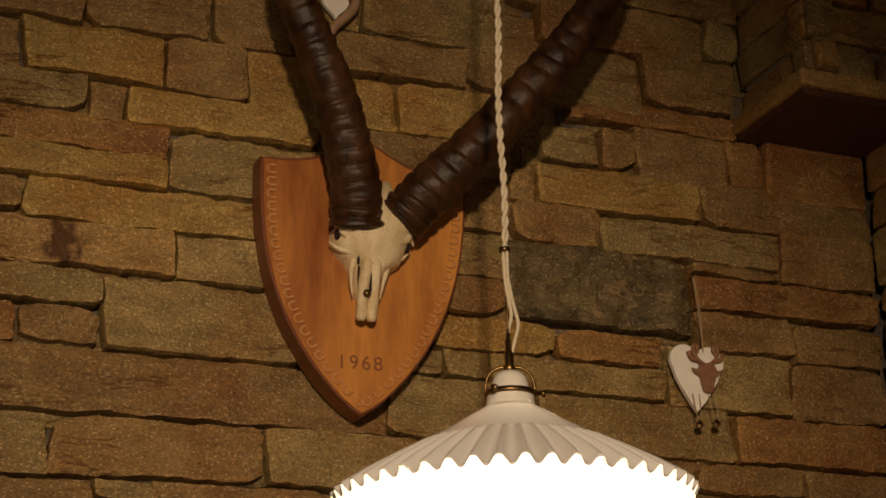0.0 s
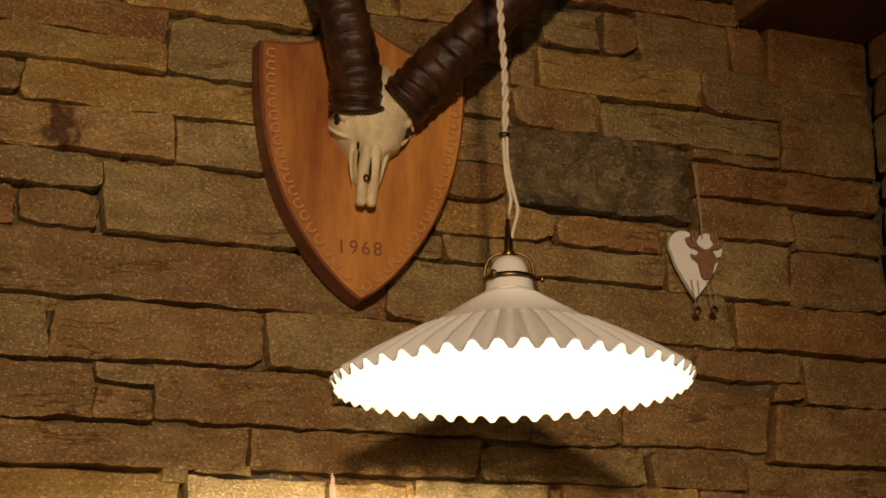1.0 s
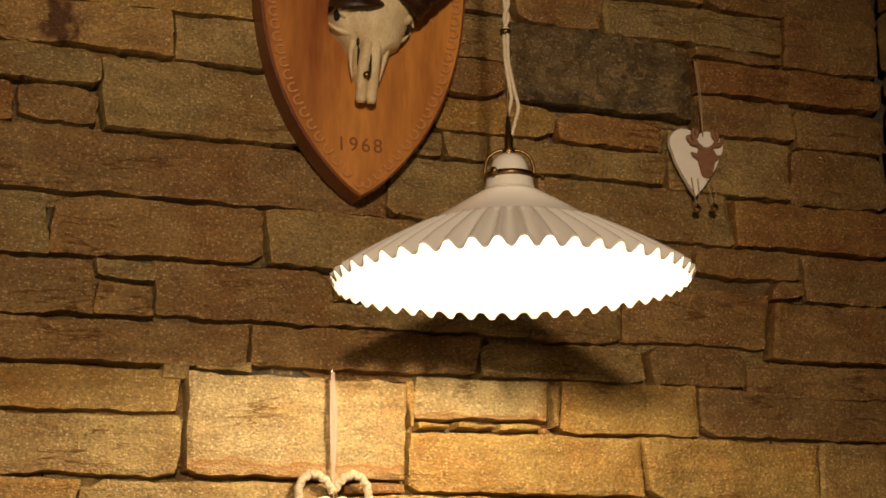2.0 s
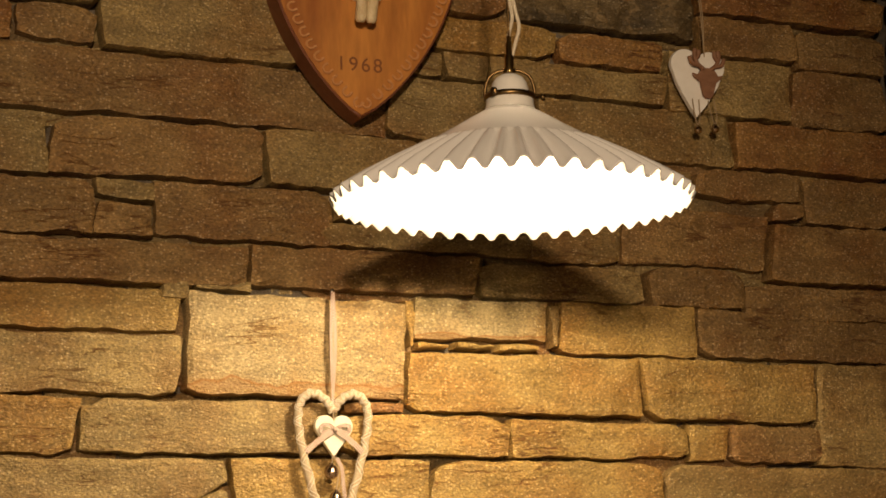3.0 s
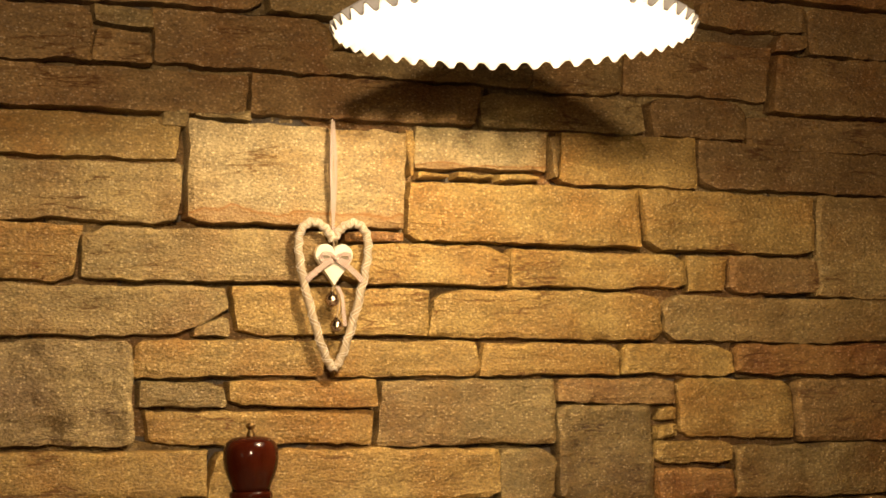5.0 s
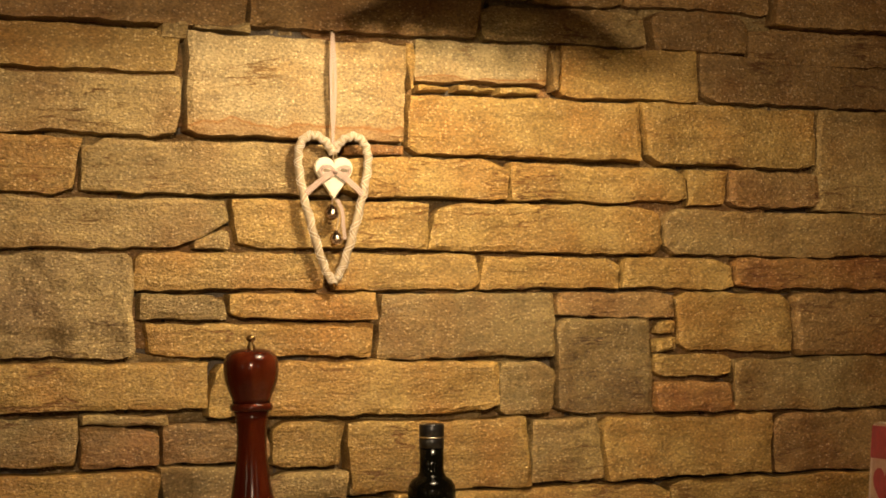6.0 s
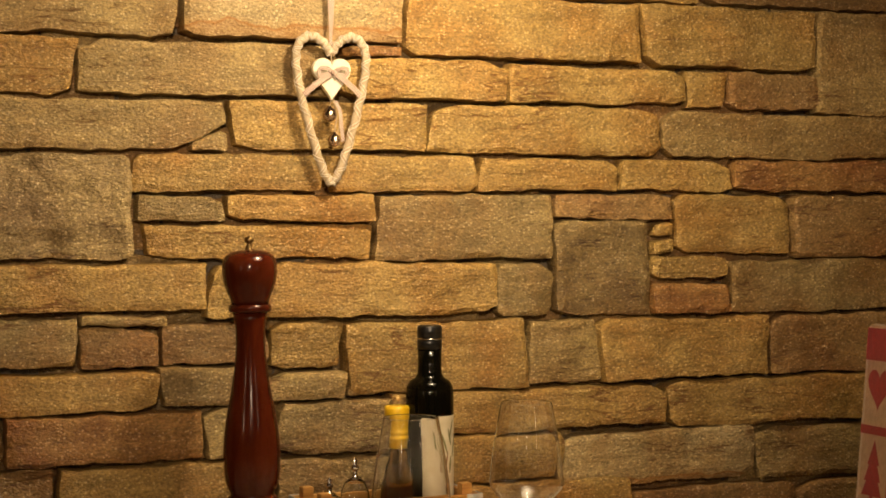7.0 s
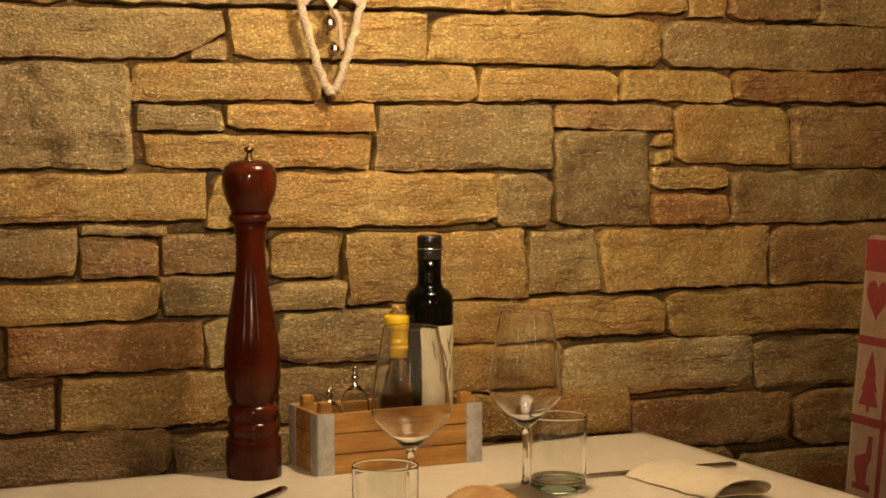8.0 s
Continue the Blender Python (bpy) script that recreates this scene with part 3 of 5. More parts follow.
# ---- lamp over the table ----
def pendant_lamp():
    root = thing("pendant_lamp", LAMP, "white pleated opal glass pendant lamp, lit, on a twisted cream cord", "lamp")
    S = 0.982
    root.matrix_world = Matrix.Translation(LAMP) @ Matrix.Diagonal((S, S, S, 1))
    z, up = 0.0, (2.948 - LAMP.z) / S
    R, PLEATS = 0.2335, 48
    profile = [(0.0315, 0.124), (0.045, 0.116), (0.060, 0.107), (0.078, 0.0955), (0.095, 0.0853), (0.110, 0.0765), (0.119, 0.0715), (0.123, 0.0693), (0.126, 0.0677), (0.131, 0.0650), (0.138, 0.0608), (0.150, 0.0538), (0.165, 0.045), (0.200, 0.0235), (R - 0.004, 0.0044), (R - 0.0012, 0.0027), (R, 0.002)]
    bm = bmesh.new()
    n = PLEATS * 8
    shells = []
    for drop in (0.0, 0.0028):
        rings = []
        for r, h in profile:
            t = max(0.0, (r - 0.1235) / (R - 0.1235))
            amp = 0.0066 * min(1.0, t * 0.95 + (0.27 if t > 0 else 0))
            ring = []
            for i in range(n):
                a = 2 * math.pi * i / n
                s = math.tanh(1.3 * math.sin(PLEATS * a)) / math.tanh(1.3)
                k = amp * s
                rr, hh = r + 0.5 * k, h + 0.88 * k - drop
                ring.append(bm.verts.new((rr * math.cos(a), rr * math.sin(a), z + hh)))
            rings.append(ring)
        shells.append(rings)
    for rings in shells:
        for a, b in zip(rings, rings[1:]):
            for i in range(n):
                bm.faces.new((a[i], a[(i + 1) % n], b[(i + 1) % n], b[i]))
    for k in (0, -1):
        a, b = shells[0][k], shells[1][k]
        for i in range(n):
            bm.faces.new((a[i], a[(i + 1) % n], b[(i + 1) % n], b[i]))
    shade = part("shade", bm, OPAL, root, "pleated white opal glass shade", True)
    part("fitter_neck", lathe([(0.0285, 0.121), (0.0335, 0.121), (0.0325, 0.126), (0.0312, 0.132), (0.0318, 0.140), (0.0285, 0.140)], 40, (0, 0, z), True), PORCELAIN, shade, "white glass neck", True)
    part("gallery_ring", lathe([(0.0290, 0.137), (0.0335, 0.137), (0.0345, 0.140), (0.0335, 0.144), (0.0290, 0.144)], 40, (0, 0, z), True), DARK_BRASS, root, "dark brass gallery ring", True)
    for a in (-22, 98, 218):
        m = pose(0, 0, z + 0.1405, 0, 0, a)
        bm = lathe([(0, 0.0335), (0.0017, 0.0335), (0.0017, 0.041), (0.0042, 0.041), (0.0046, 0.043), (0.0042, 0.046), (0, 0.046)], 14)
        bmesh.ops.transform(bm, matrix=m @ pose(0, 0, 0, 0, 90, 0), verts=bm.verts)
        part("thumb_screw", bm, DARK_BRASS, root, "", True)
    part("porcelain_cap", lathe([(0.0, 0.172), (0.011, 0.1715), (0.0185, 0.167), (0.0228, 0.160), (0.0250, 0.151), (0.0262, 0.143), (0.0282, 0.1375), (0.0, 0.1375)], 40, (0, 0, z)), PORCELAIN, root, "white porcelain socket cap", True)
    for a in (-22, 158):
        path = [Vector((0.0325, 0, 0.143)), Vector((0.0318, 0, 0.155)), Vector((0.027, 0, 0.168)), Vector((0.017, 0, 0.1755)), Vector((0.006, 0, 0.178))]
        bm = tube(spline(path, 14), 0.0022, 8)
        bmesh.ops.transform(bm, matrix=pose(0, 0, z, 0, 0, a), verts=bm.verts)
        part("brass_arm", bm, DARK_BRASS, root, "", True)
    part("stem", lathe([(0, 0.172), (0.0075, 0.172), (0.0085, 0.176), (0.006, 0.181), (0.0062, 0.197), (0.0045, 0.199), (0.0045, 0.215), (0.003, 0.217), (0.003, 0.224), (0, 0.224)], 24, (0, 0, z)), BRASS, root, "brass stem", True)
    hook = [Vector((0, 0, z + 0.222 + 0.118 * i / 8)) for i in range(9)]
    part("hook_wire", tube(hook, 0.0014, 8), DARK_BRASS, root, "", True)
    part("cord_ring", lathe([(0.0055, -0.003), (0.0075, -0.003), (0.0075, 0.003), (0.0055, 0.003)], 20, (-0.001, 0, z + 0.342), True), DARK_BRASS, root, "dark brass cord clip", True)
    # two strands twisted round each other above the clip, parted below it
    for ph in (0, math.pi):
        path = []
        for i in range(420):
            h = z + 0.342 + (up - 0.342) * i / 419
            a = ph + (h - z) * 2 * math.pi / 0.043
            path.append((0.0026 * math.cos(a) + 0.002 * math.sin(i * 0.05), 0.0026 * math.sin(a), h))
        part("cord_strand", tube(path, 0.0028, 8), CORD, root, "", True)
    loop = [(0.001, -0.003, z + 0.342), (0.001, -0.004, z + 0.30), (0.008, -0.004, z + 0.262), (0.014, -0.003, z + 0.238), (0.009, -0.002, z + 0.216), (0.004, 0, z + 0.196)]
    part("loose_strand", tube(spline(loop, 30), 0.0026, 8), CORD, root, "", True)
    loop = [(-0.002, 0.002, z + 0.342), (-0.002, -0.001, z + 0.30), (0.002, -0.002, z + 0.268), (0.006, 0.001, z + 0.25), (0.002, 0.003, z + 0.23), (0.0, 0.002, z + 0.21)]
    part("loose_strand", tube(spline(loop, 30), 0.0026, 8), CORD, root, "", True)
    part("ceiling_rose", lathe([(0.0, -0.03), (0.012, -0.03), (0.045, -0.006), (0.05, 0.0), (0.0, 0.0)], 30, (0, 0, up)), BRASS, root, "brass ceiling rose", True)
    bulb = part("bulb", lathe([(0.0, 0.058), (0.010, 0.060), (0.019, 0.067), (0.0235, 0.078), (0.0240, 0.088), (0.021, 0.100), (0.016, 0.112), (0.0130, 0.120), (0.0130, 0.136), (0.0, 0.136)], 28, (0, 0, z)), GLOW, root, "lit warm white bulb", True)
    bulb.visible_shadow = False
    return root


pendant_lamp()


# ---- trophy ----
def trophy():
    root = thing("hunting_trophy", (0.842, -0.028, 2.100), "antelope skull with dark ringed horns on a shield plaque dated 1968", "hunting trophy")
    zt, TOP, TIP, HALF = 2.1, 2.3075, 1.9055, 0.1700
    shape = []
    n = 30

    def half(s):
        return HALF * (1 - (1 - s) ** 2.6) ** 0.85

    right = [(half(i / n), TIP + (TOP - TIP) * i / n) for i in range(1, n + 1)]
    top = []
    for i in range(1, 16):
        u = 1 - i / 16
        sag = -0.012 * math.sin(math.pi * u) + 0.052 * (1 - u) ** 1.3
        top.append((HALF * u, TOP + sag))
    peak = [(0.0, TOP + 0.052)]
    shape = [(0.0, TIP)] + right + top + peak + [(-x, z) for x, z in top[::-1]] + [(-x, z) for x, z in right[::-1]]
    shape = [(x + (z - 2.1) * 0.02, z - zt) for x, z in shape]
    edge = slab(shape, 0.0435, 0.005)
    bmesh.ops.translate(edge, vec=(0, 0.024, 0), verts=edge.verts)
    part("plaque_edge", edge, PLAQUE_EDGE, root, "dark stained plaque edge")
    inner = [(x * 0.972, (z + 0.02) * 0.978 - 0.02) for x, z in shape]
    part("plaque_face", slab(inner, 0.0225, 0.0015), PLAQUE_WOOD, root, "varnished reddish wooden plaque face")
    # stamped half rings along both sides
    ring_mesh = None
    count = 20
    for side in (-1, 1):
        for k in range(count):
            s = 0.025 + 0.955 * (k + 0.5) / count
            s = s ** 1.12
            z = TIP + (TOP - TIP) * s - zt
            x0, x1 = half(s), half(min(1, s + 0.01))
            ang = math.degrees(math.atan2((TOP - TIP) * 0.01, max(1e-5, x1 - x0)))
            if ring_mesh is None:
                arc = [(0.0066 * math.cos(a), -0.0005, 0.0066 * math.sin(a)) for a in (math.pi * (i / 10 * 1.3 - 0.15) for i in range(11))]
                arc = [(0.0064, -0.0005, -0.006)] + arc + [(-0.0064, -0.0005, -0.006)]
                bm = tube(arc, 0.0021, 6)
                ring_mesh = bpy.data.meshes.new("carved_ring")
                bm.to_mesh(ring_mesh)
                bm.free()
                ring_mesh.materials.append(CARVED)
            ob = new("carved_ring", ring_mesh)
            ob.parent = root
            x = side * (x0 - 0.0145) * 0.985 + z * 0.02
            turn = (90 - ang) * side
            ob.matrix_local = pose(x, -0.0232, z * 0.97 + 0.003, 0, 90 * side + turn, 0)
    # the year
    font = bpy.data.curves.new("year", "FONT")
    font.body, font.size, font.extrude, font.align_x = "1968", 0.031, 0.0004, "CENTER"
    font.space_character = 1.25
    font.materials.append(BURNT)
    year = new("year", font)
    year.parent = root
    year.matrix_local = pose(-0.007, -0.0229, 1.977 - zt, 90, -1.0, 0)
    tagged(year, "burnt-in year")
    # skull: forehead, brow flanges, nasal bones, jaw prongs
    bm = bmesh.new()
    rings = []
    rows = [(0.030, 0.178, 0.010, 0.025), (0.024, 0.150, 0.022, 0.045), (0.021, 0.125, 0.040, 0.058), (0.015, 0.104, 0.058, 0.064), (0.009, 0.090, 0.066, 0.062),
            (0.004, 0.074, 0.060, 0.060), (0.005, 0.056, 0.054, 0.055), (0.007, 0.042, 0.044, 0.050), (0.003, 0.030, 0.031, 0.045), (-0.003, 0.014, 0.021, 0.040), (-0.006, 0.000, 0.017, 0.033), (-0.006, -0.014, 0.012, 0.022)]
    for cx, zz, w, d in rows:
        ring = []
        for k in range(28):
            a = math.pi * k / 27
            bumpy = 1 + 0.10 * noise.noise(Vector((math.cos(a) * 3, zz * 40, 1)))
            flat = abs(math.cos(a)) ** 0.9 * (1 if math.cos(a) >= 0 else -1)
            ring.append(bm.verts.new((cx + w * flat * bumpy, -0.023 - d * math.sin(a) ** 0.75 * bumpy, zz)))
        rings.append(ring)
    for a, b in zip(rings, rings[1:]):
        for k in range(27):
            bm.faces.new((a[k], a[k + 1], b[k + 1], b[k]))
    bm.faces.new(rings[0])
    bm.faces.new(rings[-1])
    skull = part("skull", bm, BONE, root, "aged ivory bone", True)
    for side, cx in ((-1, -0.0140), (1, 0.0026)):
        path = [(cx * 0.7 + 0.004, -0.052, 0.060), (cx * 0.85 + 0.002, -0.064, 0.030), (cx, -0.060, -0.005), (cx, -0.052, -0.035), (cx, -0.046, -0.054)]
        part("nasal_bone", tube(spline(path, 16), lambda s: 0.0100 * (1 - 0.18 * s) * min(1, 0.7 + 5 * (1 - s)) * min(1, 0.5 + 2.5 * s), 12), BONE, skull, "", True)
    for path in ([(-0.020, -0.050, 0.050), (-0.029, -0.052, 0.030), (-0.030, -0.049, 0.010), (-0.027, -0.045, -0.017)],
                 [(0.026, -0.050, 0.050), (0.026, -0.051, 0.030), (0.022, -0.048, 0.008), (0.0175, -0.044, -0.017)]):
        part("jaw_prong", tube(spline(path, 18), lambda s: 0.0064 * (1 - 0.95 * s ** 1.3) + 0.0003, 10), BONE, skull, "", True)
    for path, r in (([(-0.030, -0.058, 0.084), (-0.050, -0.054, 0.090), (-0.064, -0.046, 0.104)], 0.0085), ([(-0.03, -0.055, 0.052), (-0.050, -0.050, 0.056), (-0.064, -0.044, 0.068)], 0.0065),
                    ([(0.045, -0.056, 0.088), (0.066, -0.050, 0.086), (0.074, -0.044, 0.076)], 0.0085), ([(0.034, -0.052, 0.050), (0.052, -0.046, 0.052), (0.068, -0.042, 0.066)], 0.0065)):
        part("brow_ridge", tube(spline(path, 12), lambda s: r * (1 - 0.85 * s), 10), BONE, skull, "", True)
    for x, z, w in ((-0.034, 0.084, 0.022), (0.042, 0.086, 0.024)):
        part("brow", blob((x, -0.062, z), (w, 0.012, 0.015), x * 90, 0.25, 14), BONE, skull, "", True)
    # solid near-black blobs stand in for the shade in sockets and gaps
    for x, z, w, h in ((-0.052, 0.080, 0.004, 0.010), (0.062, 0.070, 0.003, 0.007)):
        part("eye_socket_shade", blob((x, -0.050, z), (w, 0.012, h)), RECESS_SHADE, skull, "dark blob for the shade in the eye socket", True)
    for x, y, z, h in ((-0.023, -0.0625, 0.036, 0.007), (-0.0052, -0.0665, 0.006, 0.026), (-0.020, -0.056, 0.012, 0.020), (0.013, -0.056, 0.014, 0.018)):
        part("bone_gap_shade", blob((x, y, z), (0.0021, 0.004, h)), RECESS_SHADE, skull, "dark sliver for the shade between bones", True)
    part("pin", lathe([(0, 0.0), (0.0045, 0.001), (0.005, 0.003), (0.003, 0.006), (0, 0.007)], 16), DARK_BRASS, root, "round brass pin", True).matrix_local = pose(-0.0115, -0.0665, -0.017, 90, 0, 0) @ Matrix.Diagonal((1.25, 1.25, 1.0, 1))
    # horns with rings
    left = [(-0.026, -0.062, 0.092), (-0.034, -0.082, 0.150), (-0.060, -0.108, 0.225), (-0.093, -0.128, 0.300), (-0.130, -0.142, 0.375), (-0.166, -0.150, 0.450), (-0.18, -0.152, 0.56), (-0.18, -0.150, 0.68), (-0.15, -0.140, 0.77)]
    rightp = [(0.044, -0.062, 0.108), (0.090, -0.088, 0.160), (0.163, -0.118, 0.236), (0.254, -0.148, 0.345), (0.330, -0.166, 0.448), (0.390, -0.174, 0.545), (0.43, -0.172, 0.65), (0.44, -0.16, 0.75)]

    def ringed(chevron, deep, seed):
        """Growth rings: each swells slowly and ends in a sharp uneven lip."""
        def shape(s, a):
            phase = s * 27 + 0.7 * noise.noise(Vector((s * 7, seed, 0))) + chevron * abs(math.sin((a - 0.4) / 2)) + 0.16 * noise.noise(Vector((math.cos(a) * 1.6, math.sin(a) * 1.6, s * 14 + seed)))
            f = phase % 1.0
            lip = math.sin(math.pi * 0.5 * f / 0.68) if f < 0.68 else 0.5 + 0.5 * math.cos(math.pi * (f - 0.68) / 0.32)
            fade = 1.0 if s < 0.8 else max(0.0, (1 - s) / 0.2)
            strong = 0.65 + 0.8 * max(0.0, 0.5 + noise.noise(Vector((math.floor(phase) * 1.9, seed, math.cos(a)))))
            return 1 - deep * fade * strong * (1 - lip) + 0.06 * noise.noise(Vector((math.cos(a) * 1.7, math.sin(a) * 1.7, s * 30 + seed))) + 0.02 * noise.noise(Vector((math.cos(a) * 6, math.sin(a) * 6, s * 70)))
        return shape

    for path, chevron, deep, taper in ((left, 0.30, 0.062, 0.42), (rightp, 1.5, 0.070, 0.16)):
        part("horn", tube(spline(path, 520), lambda s: 0.0425 * (1 - taper * s - (0.78 - taper) * s ** 3.0), 36, True, ringed(chevron, deep, chevron * 9)), HORN, root, "dark brown ringed horn", True)


trophy()


# ---- hanging ornaments ----
def wire(name, path, r, mat, parent, n=24, label=""):
    return part(name, tube(spline(path, n), r, 8), mat, parent, label, True)


def bell(parent, x, y, z, r, mat):
    part("bell", lathe([(0, r), (0.25 * r, 1.25 * r), (0.3 * r, 1.05 * r), (0.75 * r, 0.7 * r), (r, 0.1 * r), (r, -0.05 * r), (1.06 * r, -0.1 * r), (r, -0.16 * r), (0.8 * r, -0.65 * r), (0.3 * r, -0.97 * r), (0, -r)], 20, (x, y, z)), mat, parent, "round metal bell", True)


def white_heart():
    root = thing("heart_ornament", (1.441, -0.016, 2.203), "white wooden heart with brown cut-out and two bells on string", "wall ornament")
    z0 = 2.078 - 2.203
    bm = slab([(x + 0.003, z + z0) for x, z in plain_heart(0.096, 0.114, 0.045)], 0.010, 0.002)
    part("heart", bm, WHITE_PAINT, root, "white painted wooden heart").matrix_local = pose(-0.001, 0, 0, 0, 3, -6)
    cut = slab([(-0.010, -0.096), (-0.004, -0.101), (0.006, -0.101), (0.012, -0.094), (0.018, -0.068), (0.030, -0.060), (0.034, -0.052), (0.022, -0.056), (0.020, -0.048), (0.014, -0.040), (-0.010, -0.040), (-0.016, -0.048), (-0.020, -0.056), (-0.032, -0.052), (-0.028, -0.060), (-0.016, -0.068)], 0.005, 0.001)
    bmesh.ops.transform(cut, matrix=pose(0.006, -0.0125, z0 + 0.003) @ Matrix.Diagonal((0.85, 1, 0.85, 1)), verts=cut.verts)
    shape = part("cut_out", cut, BROWN_CUT, root, "brown plywood cut-out of a deer head")
    # the antlers of the deer-head cut-out
    for sx in (-1, 1):
        for path in ([(0.008, 0, 0), (0.022, 0, 0.010), (0.030, 0, 0.026), (0.028, 0, 0.042)], [(0.020, 0, 0.008), (0.036, 0, 0.012), (0.043, 0, 0.026)], [(0.028, 0, 0.020), (0.020, 0, 0.030), (0.020, 0, 0.040)]):
            wire("branch", [(0.006 + sx * x * 0.76, -0.016, z0 - 0.034 + z * 0.8) for x, y, z in path], 0.0038, BROWN_CUT, shape, 10)
    for dx in (-0.004, 0.003):
        wire("string", [(dx * 0.3, -0.004, 0.0), (dx * 0.5 + 0.002, -0.012, -0.06), (0.003, -0.014, z0 - 0.012)], 0.0009, STRING, root)
    part("nail", lathe([(0, 0.006), (0.003, 0.006), (0.003, 0.004), (0.0012, 0.004), (0.0012, -0.012), (0, -0.012)], 10), DARK_BRASS, root, "", True).matrix_local = pose(0, 0, 0, 90, 0, 0)
    for x, zb in ((-0.014, -0.262), (0.018, -0.258)):
        for d in (-0.003, 0.003):
            wire("string", [(x * 0.9 + d * 2 - 0.004, -0.014, z0 - 0.085), (x + d * 1.5, -0.014, z0 - 0.115), (x, -0.014, zb + 0.006)], 0.0008, STRING, root, 10)
        bell(root, x, -0.014, zb, 0.0068, COPPER_BELL)


def ring_heart():
    root = thing("wooden_ring_ornament", (0.795, -0.012, 2.66), "brown wooden heart-shaped ring with a small white heart inside", "wall ornament")
    pts = [(x + 0.002, -0.008, z - 0.016) for x, z in heart_outline(0.088, 0.096, 44)]
    part("ring", tube(pts + pts[:2], 0.0082, 10, False), RING_WOOD, root, "brown wooden heart-shaped ring", True)
    part("small_heart", slab([(x + 0.012, z - 0.036) for x, z in heart_outline(0.046, 0.046)], 0.008, 0.0015), WHITE_PAINT, root, "small white heart")
    wire("string", [(0, -0.006, 0.06), (0.001, -0.008, 0.0), (0.002, -0.009, -0.022)], 0.001, STRING, root)


def plain_heart(width, height, full=0.0):
    """Two round lobes and two straight sides that meet in a point."""
    r = width * 0.27
    half = [((width / 2 - r) + r * math.cos(a), -r + r * math.sin(a)) for a in (radians(160 - 195 * i / 14) for i in range(15))]
    if full:
        half += [((0.345 + full * 0.8) * width, -0.52 * height), ((0.21 + full) * width, -0.70 * height), ((0.09 + full * 0.7) * width, -0.87 * height)]
    return [(0.0, -0.6 * r)] + half + [(0.0, -height)] + [(-x, q) for x, q in reversed(half)]


def wicker_heart():
    root = thing("wicker_heart", (0.802, -0.014, 1.645), "long heart wrapped in natural twine, hung on a gingham ribbon", "wall ornament")
    z = -1.645
    half_path = [(0.0, -0.006, 1.468 + z), (0.012, -0.007, 1.485 + z), (0.032, -0.008, 1.494 + z), (0.049, -0.008, 1.482 + z), (0.0535, -0.008, 1.455 + z), (0.046, -0.008, 1.41 + z), (0.030, -0.008, 1.35 + z), (0.013, -0.008, 1.300 + z), (0.0, -0.007, 1.279 + z)]
    for sx in (-1, 1):
        path = spline([(sx * x, y, q) for x, y, q in half_path], 90)
        bow = part("heart_bow", tube(path, 0.0060, 12, True, lambda s, a: 1 + 0.05 * math.sin(s * 210 + a)), JUTE, root, "bow wrapped in natural twine", True)
        for turns, start in ((13, 0.0), (-13, 1.1)):
            wrap = []
            for i in range(541):
                s = i / 540 * 90
                k = min(89, int(s))
                q, way = path[k].lerp(path[k + 1], s - k), (path[k + 1] - path[k]).normalized()
                side = way.cross(Vector((0, 1, 0))).normalized()
                a = start + i / 540 * 2 * math.pi * turns
                wrap.append(q + side * 0.0066 * math.cos(a) + Vector((0, -0.0067 * abs(math.sin(a)), 0)))
            part("thread", tube(wrap, 0.0006, 5), TWINE, bow, "white binding thread", True)
    # ribbon loop of two bands
    for dx in (-0.0025, 0.0025):
        bm = bmesh.new()
        n = 48
        rows = []
        for i in range(n + 1):
            s = i / n
            q = (dx * math.sin(math.pi * min(1, s * 1.15 + 0.02)) * 1.2, -0.006 - 0.003 * math.sin(math.pi * s) - (0.001 if dx > 0 else 0), -s * 0.170)
            rows.append([bm.verts.new((q[0] + e, q[1], q[2])) for e in (-0.0023, -0.0008, 0.0008, 0.0023)])
        for a, b in zip(rows, rows[1:]):
            for k in range(3):
                bm.faces.new((a[k], a[k + 1], b[k + 1], b[k]))
        band = part("ribbon", bm, RIBBON, root, "brown and white gingham ribbon")
        band.modifiers.new("thick", "SOLIDIFY").thickness = 0.0006
    part("pin", lathe([(0, 0.005), (0.0028, 0.005), (0.0028, 0.003), (0.001, 0.003), (0.001, -0.014), (0, -0.014)], 10), CHROME, root, "", True).matrix_local = pose(0, 0.0, 0.002, 90, 0, 0)
    wire("string", [(0, -0.010, 1.47 + z), (-0.001, -0.012, 1.462 + z), (0, -0.012, 1.45 + z)], 0.001, STRING, root, 8)
    part("small_heart", slab([(x, q + 1.462 + z) for x, q in plain_heart(0.058, 0.061)], 0.009, 0.002), CREAM_WOOD, root, "small cream wooden heart").matrix_local = pose(0, -0.004, 0)
    # bow on the small heart
    for sx in (-1, 1):
        loop = [(0, -0.018, 1.441 + z), (sx * 0.010, -0.021, 1.447 + z), (sx * 0.021, -0.020, 1.446 + z), (sx * 0.020, -0.018, 1.437 + z), (sx * 0.010, -0.018, 1.438 + z), (0, -0.018, 1.441 + z)]
        flat_band("bow_loop", loop, 0.0055, root)
        tail = [(0, -0.0175, 1.441 + z), (sx * 0.016, -0.018, 1.431 + z), (sx * 0.034, -0.016, 1.417 + z), (sx * 0.043, -0.015, 1.408 + z)]
        flat_band("bow_tail", tail, 0.0085, root)
    part("knot", blob((0, -0.019, 1.441 + z), (0.004, 0.003, 0.004)), RIBBON, root, "", True)
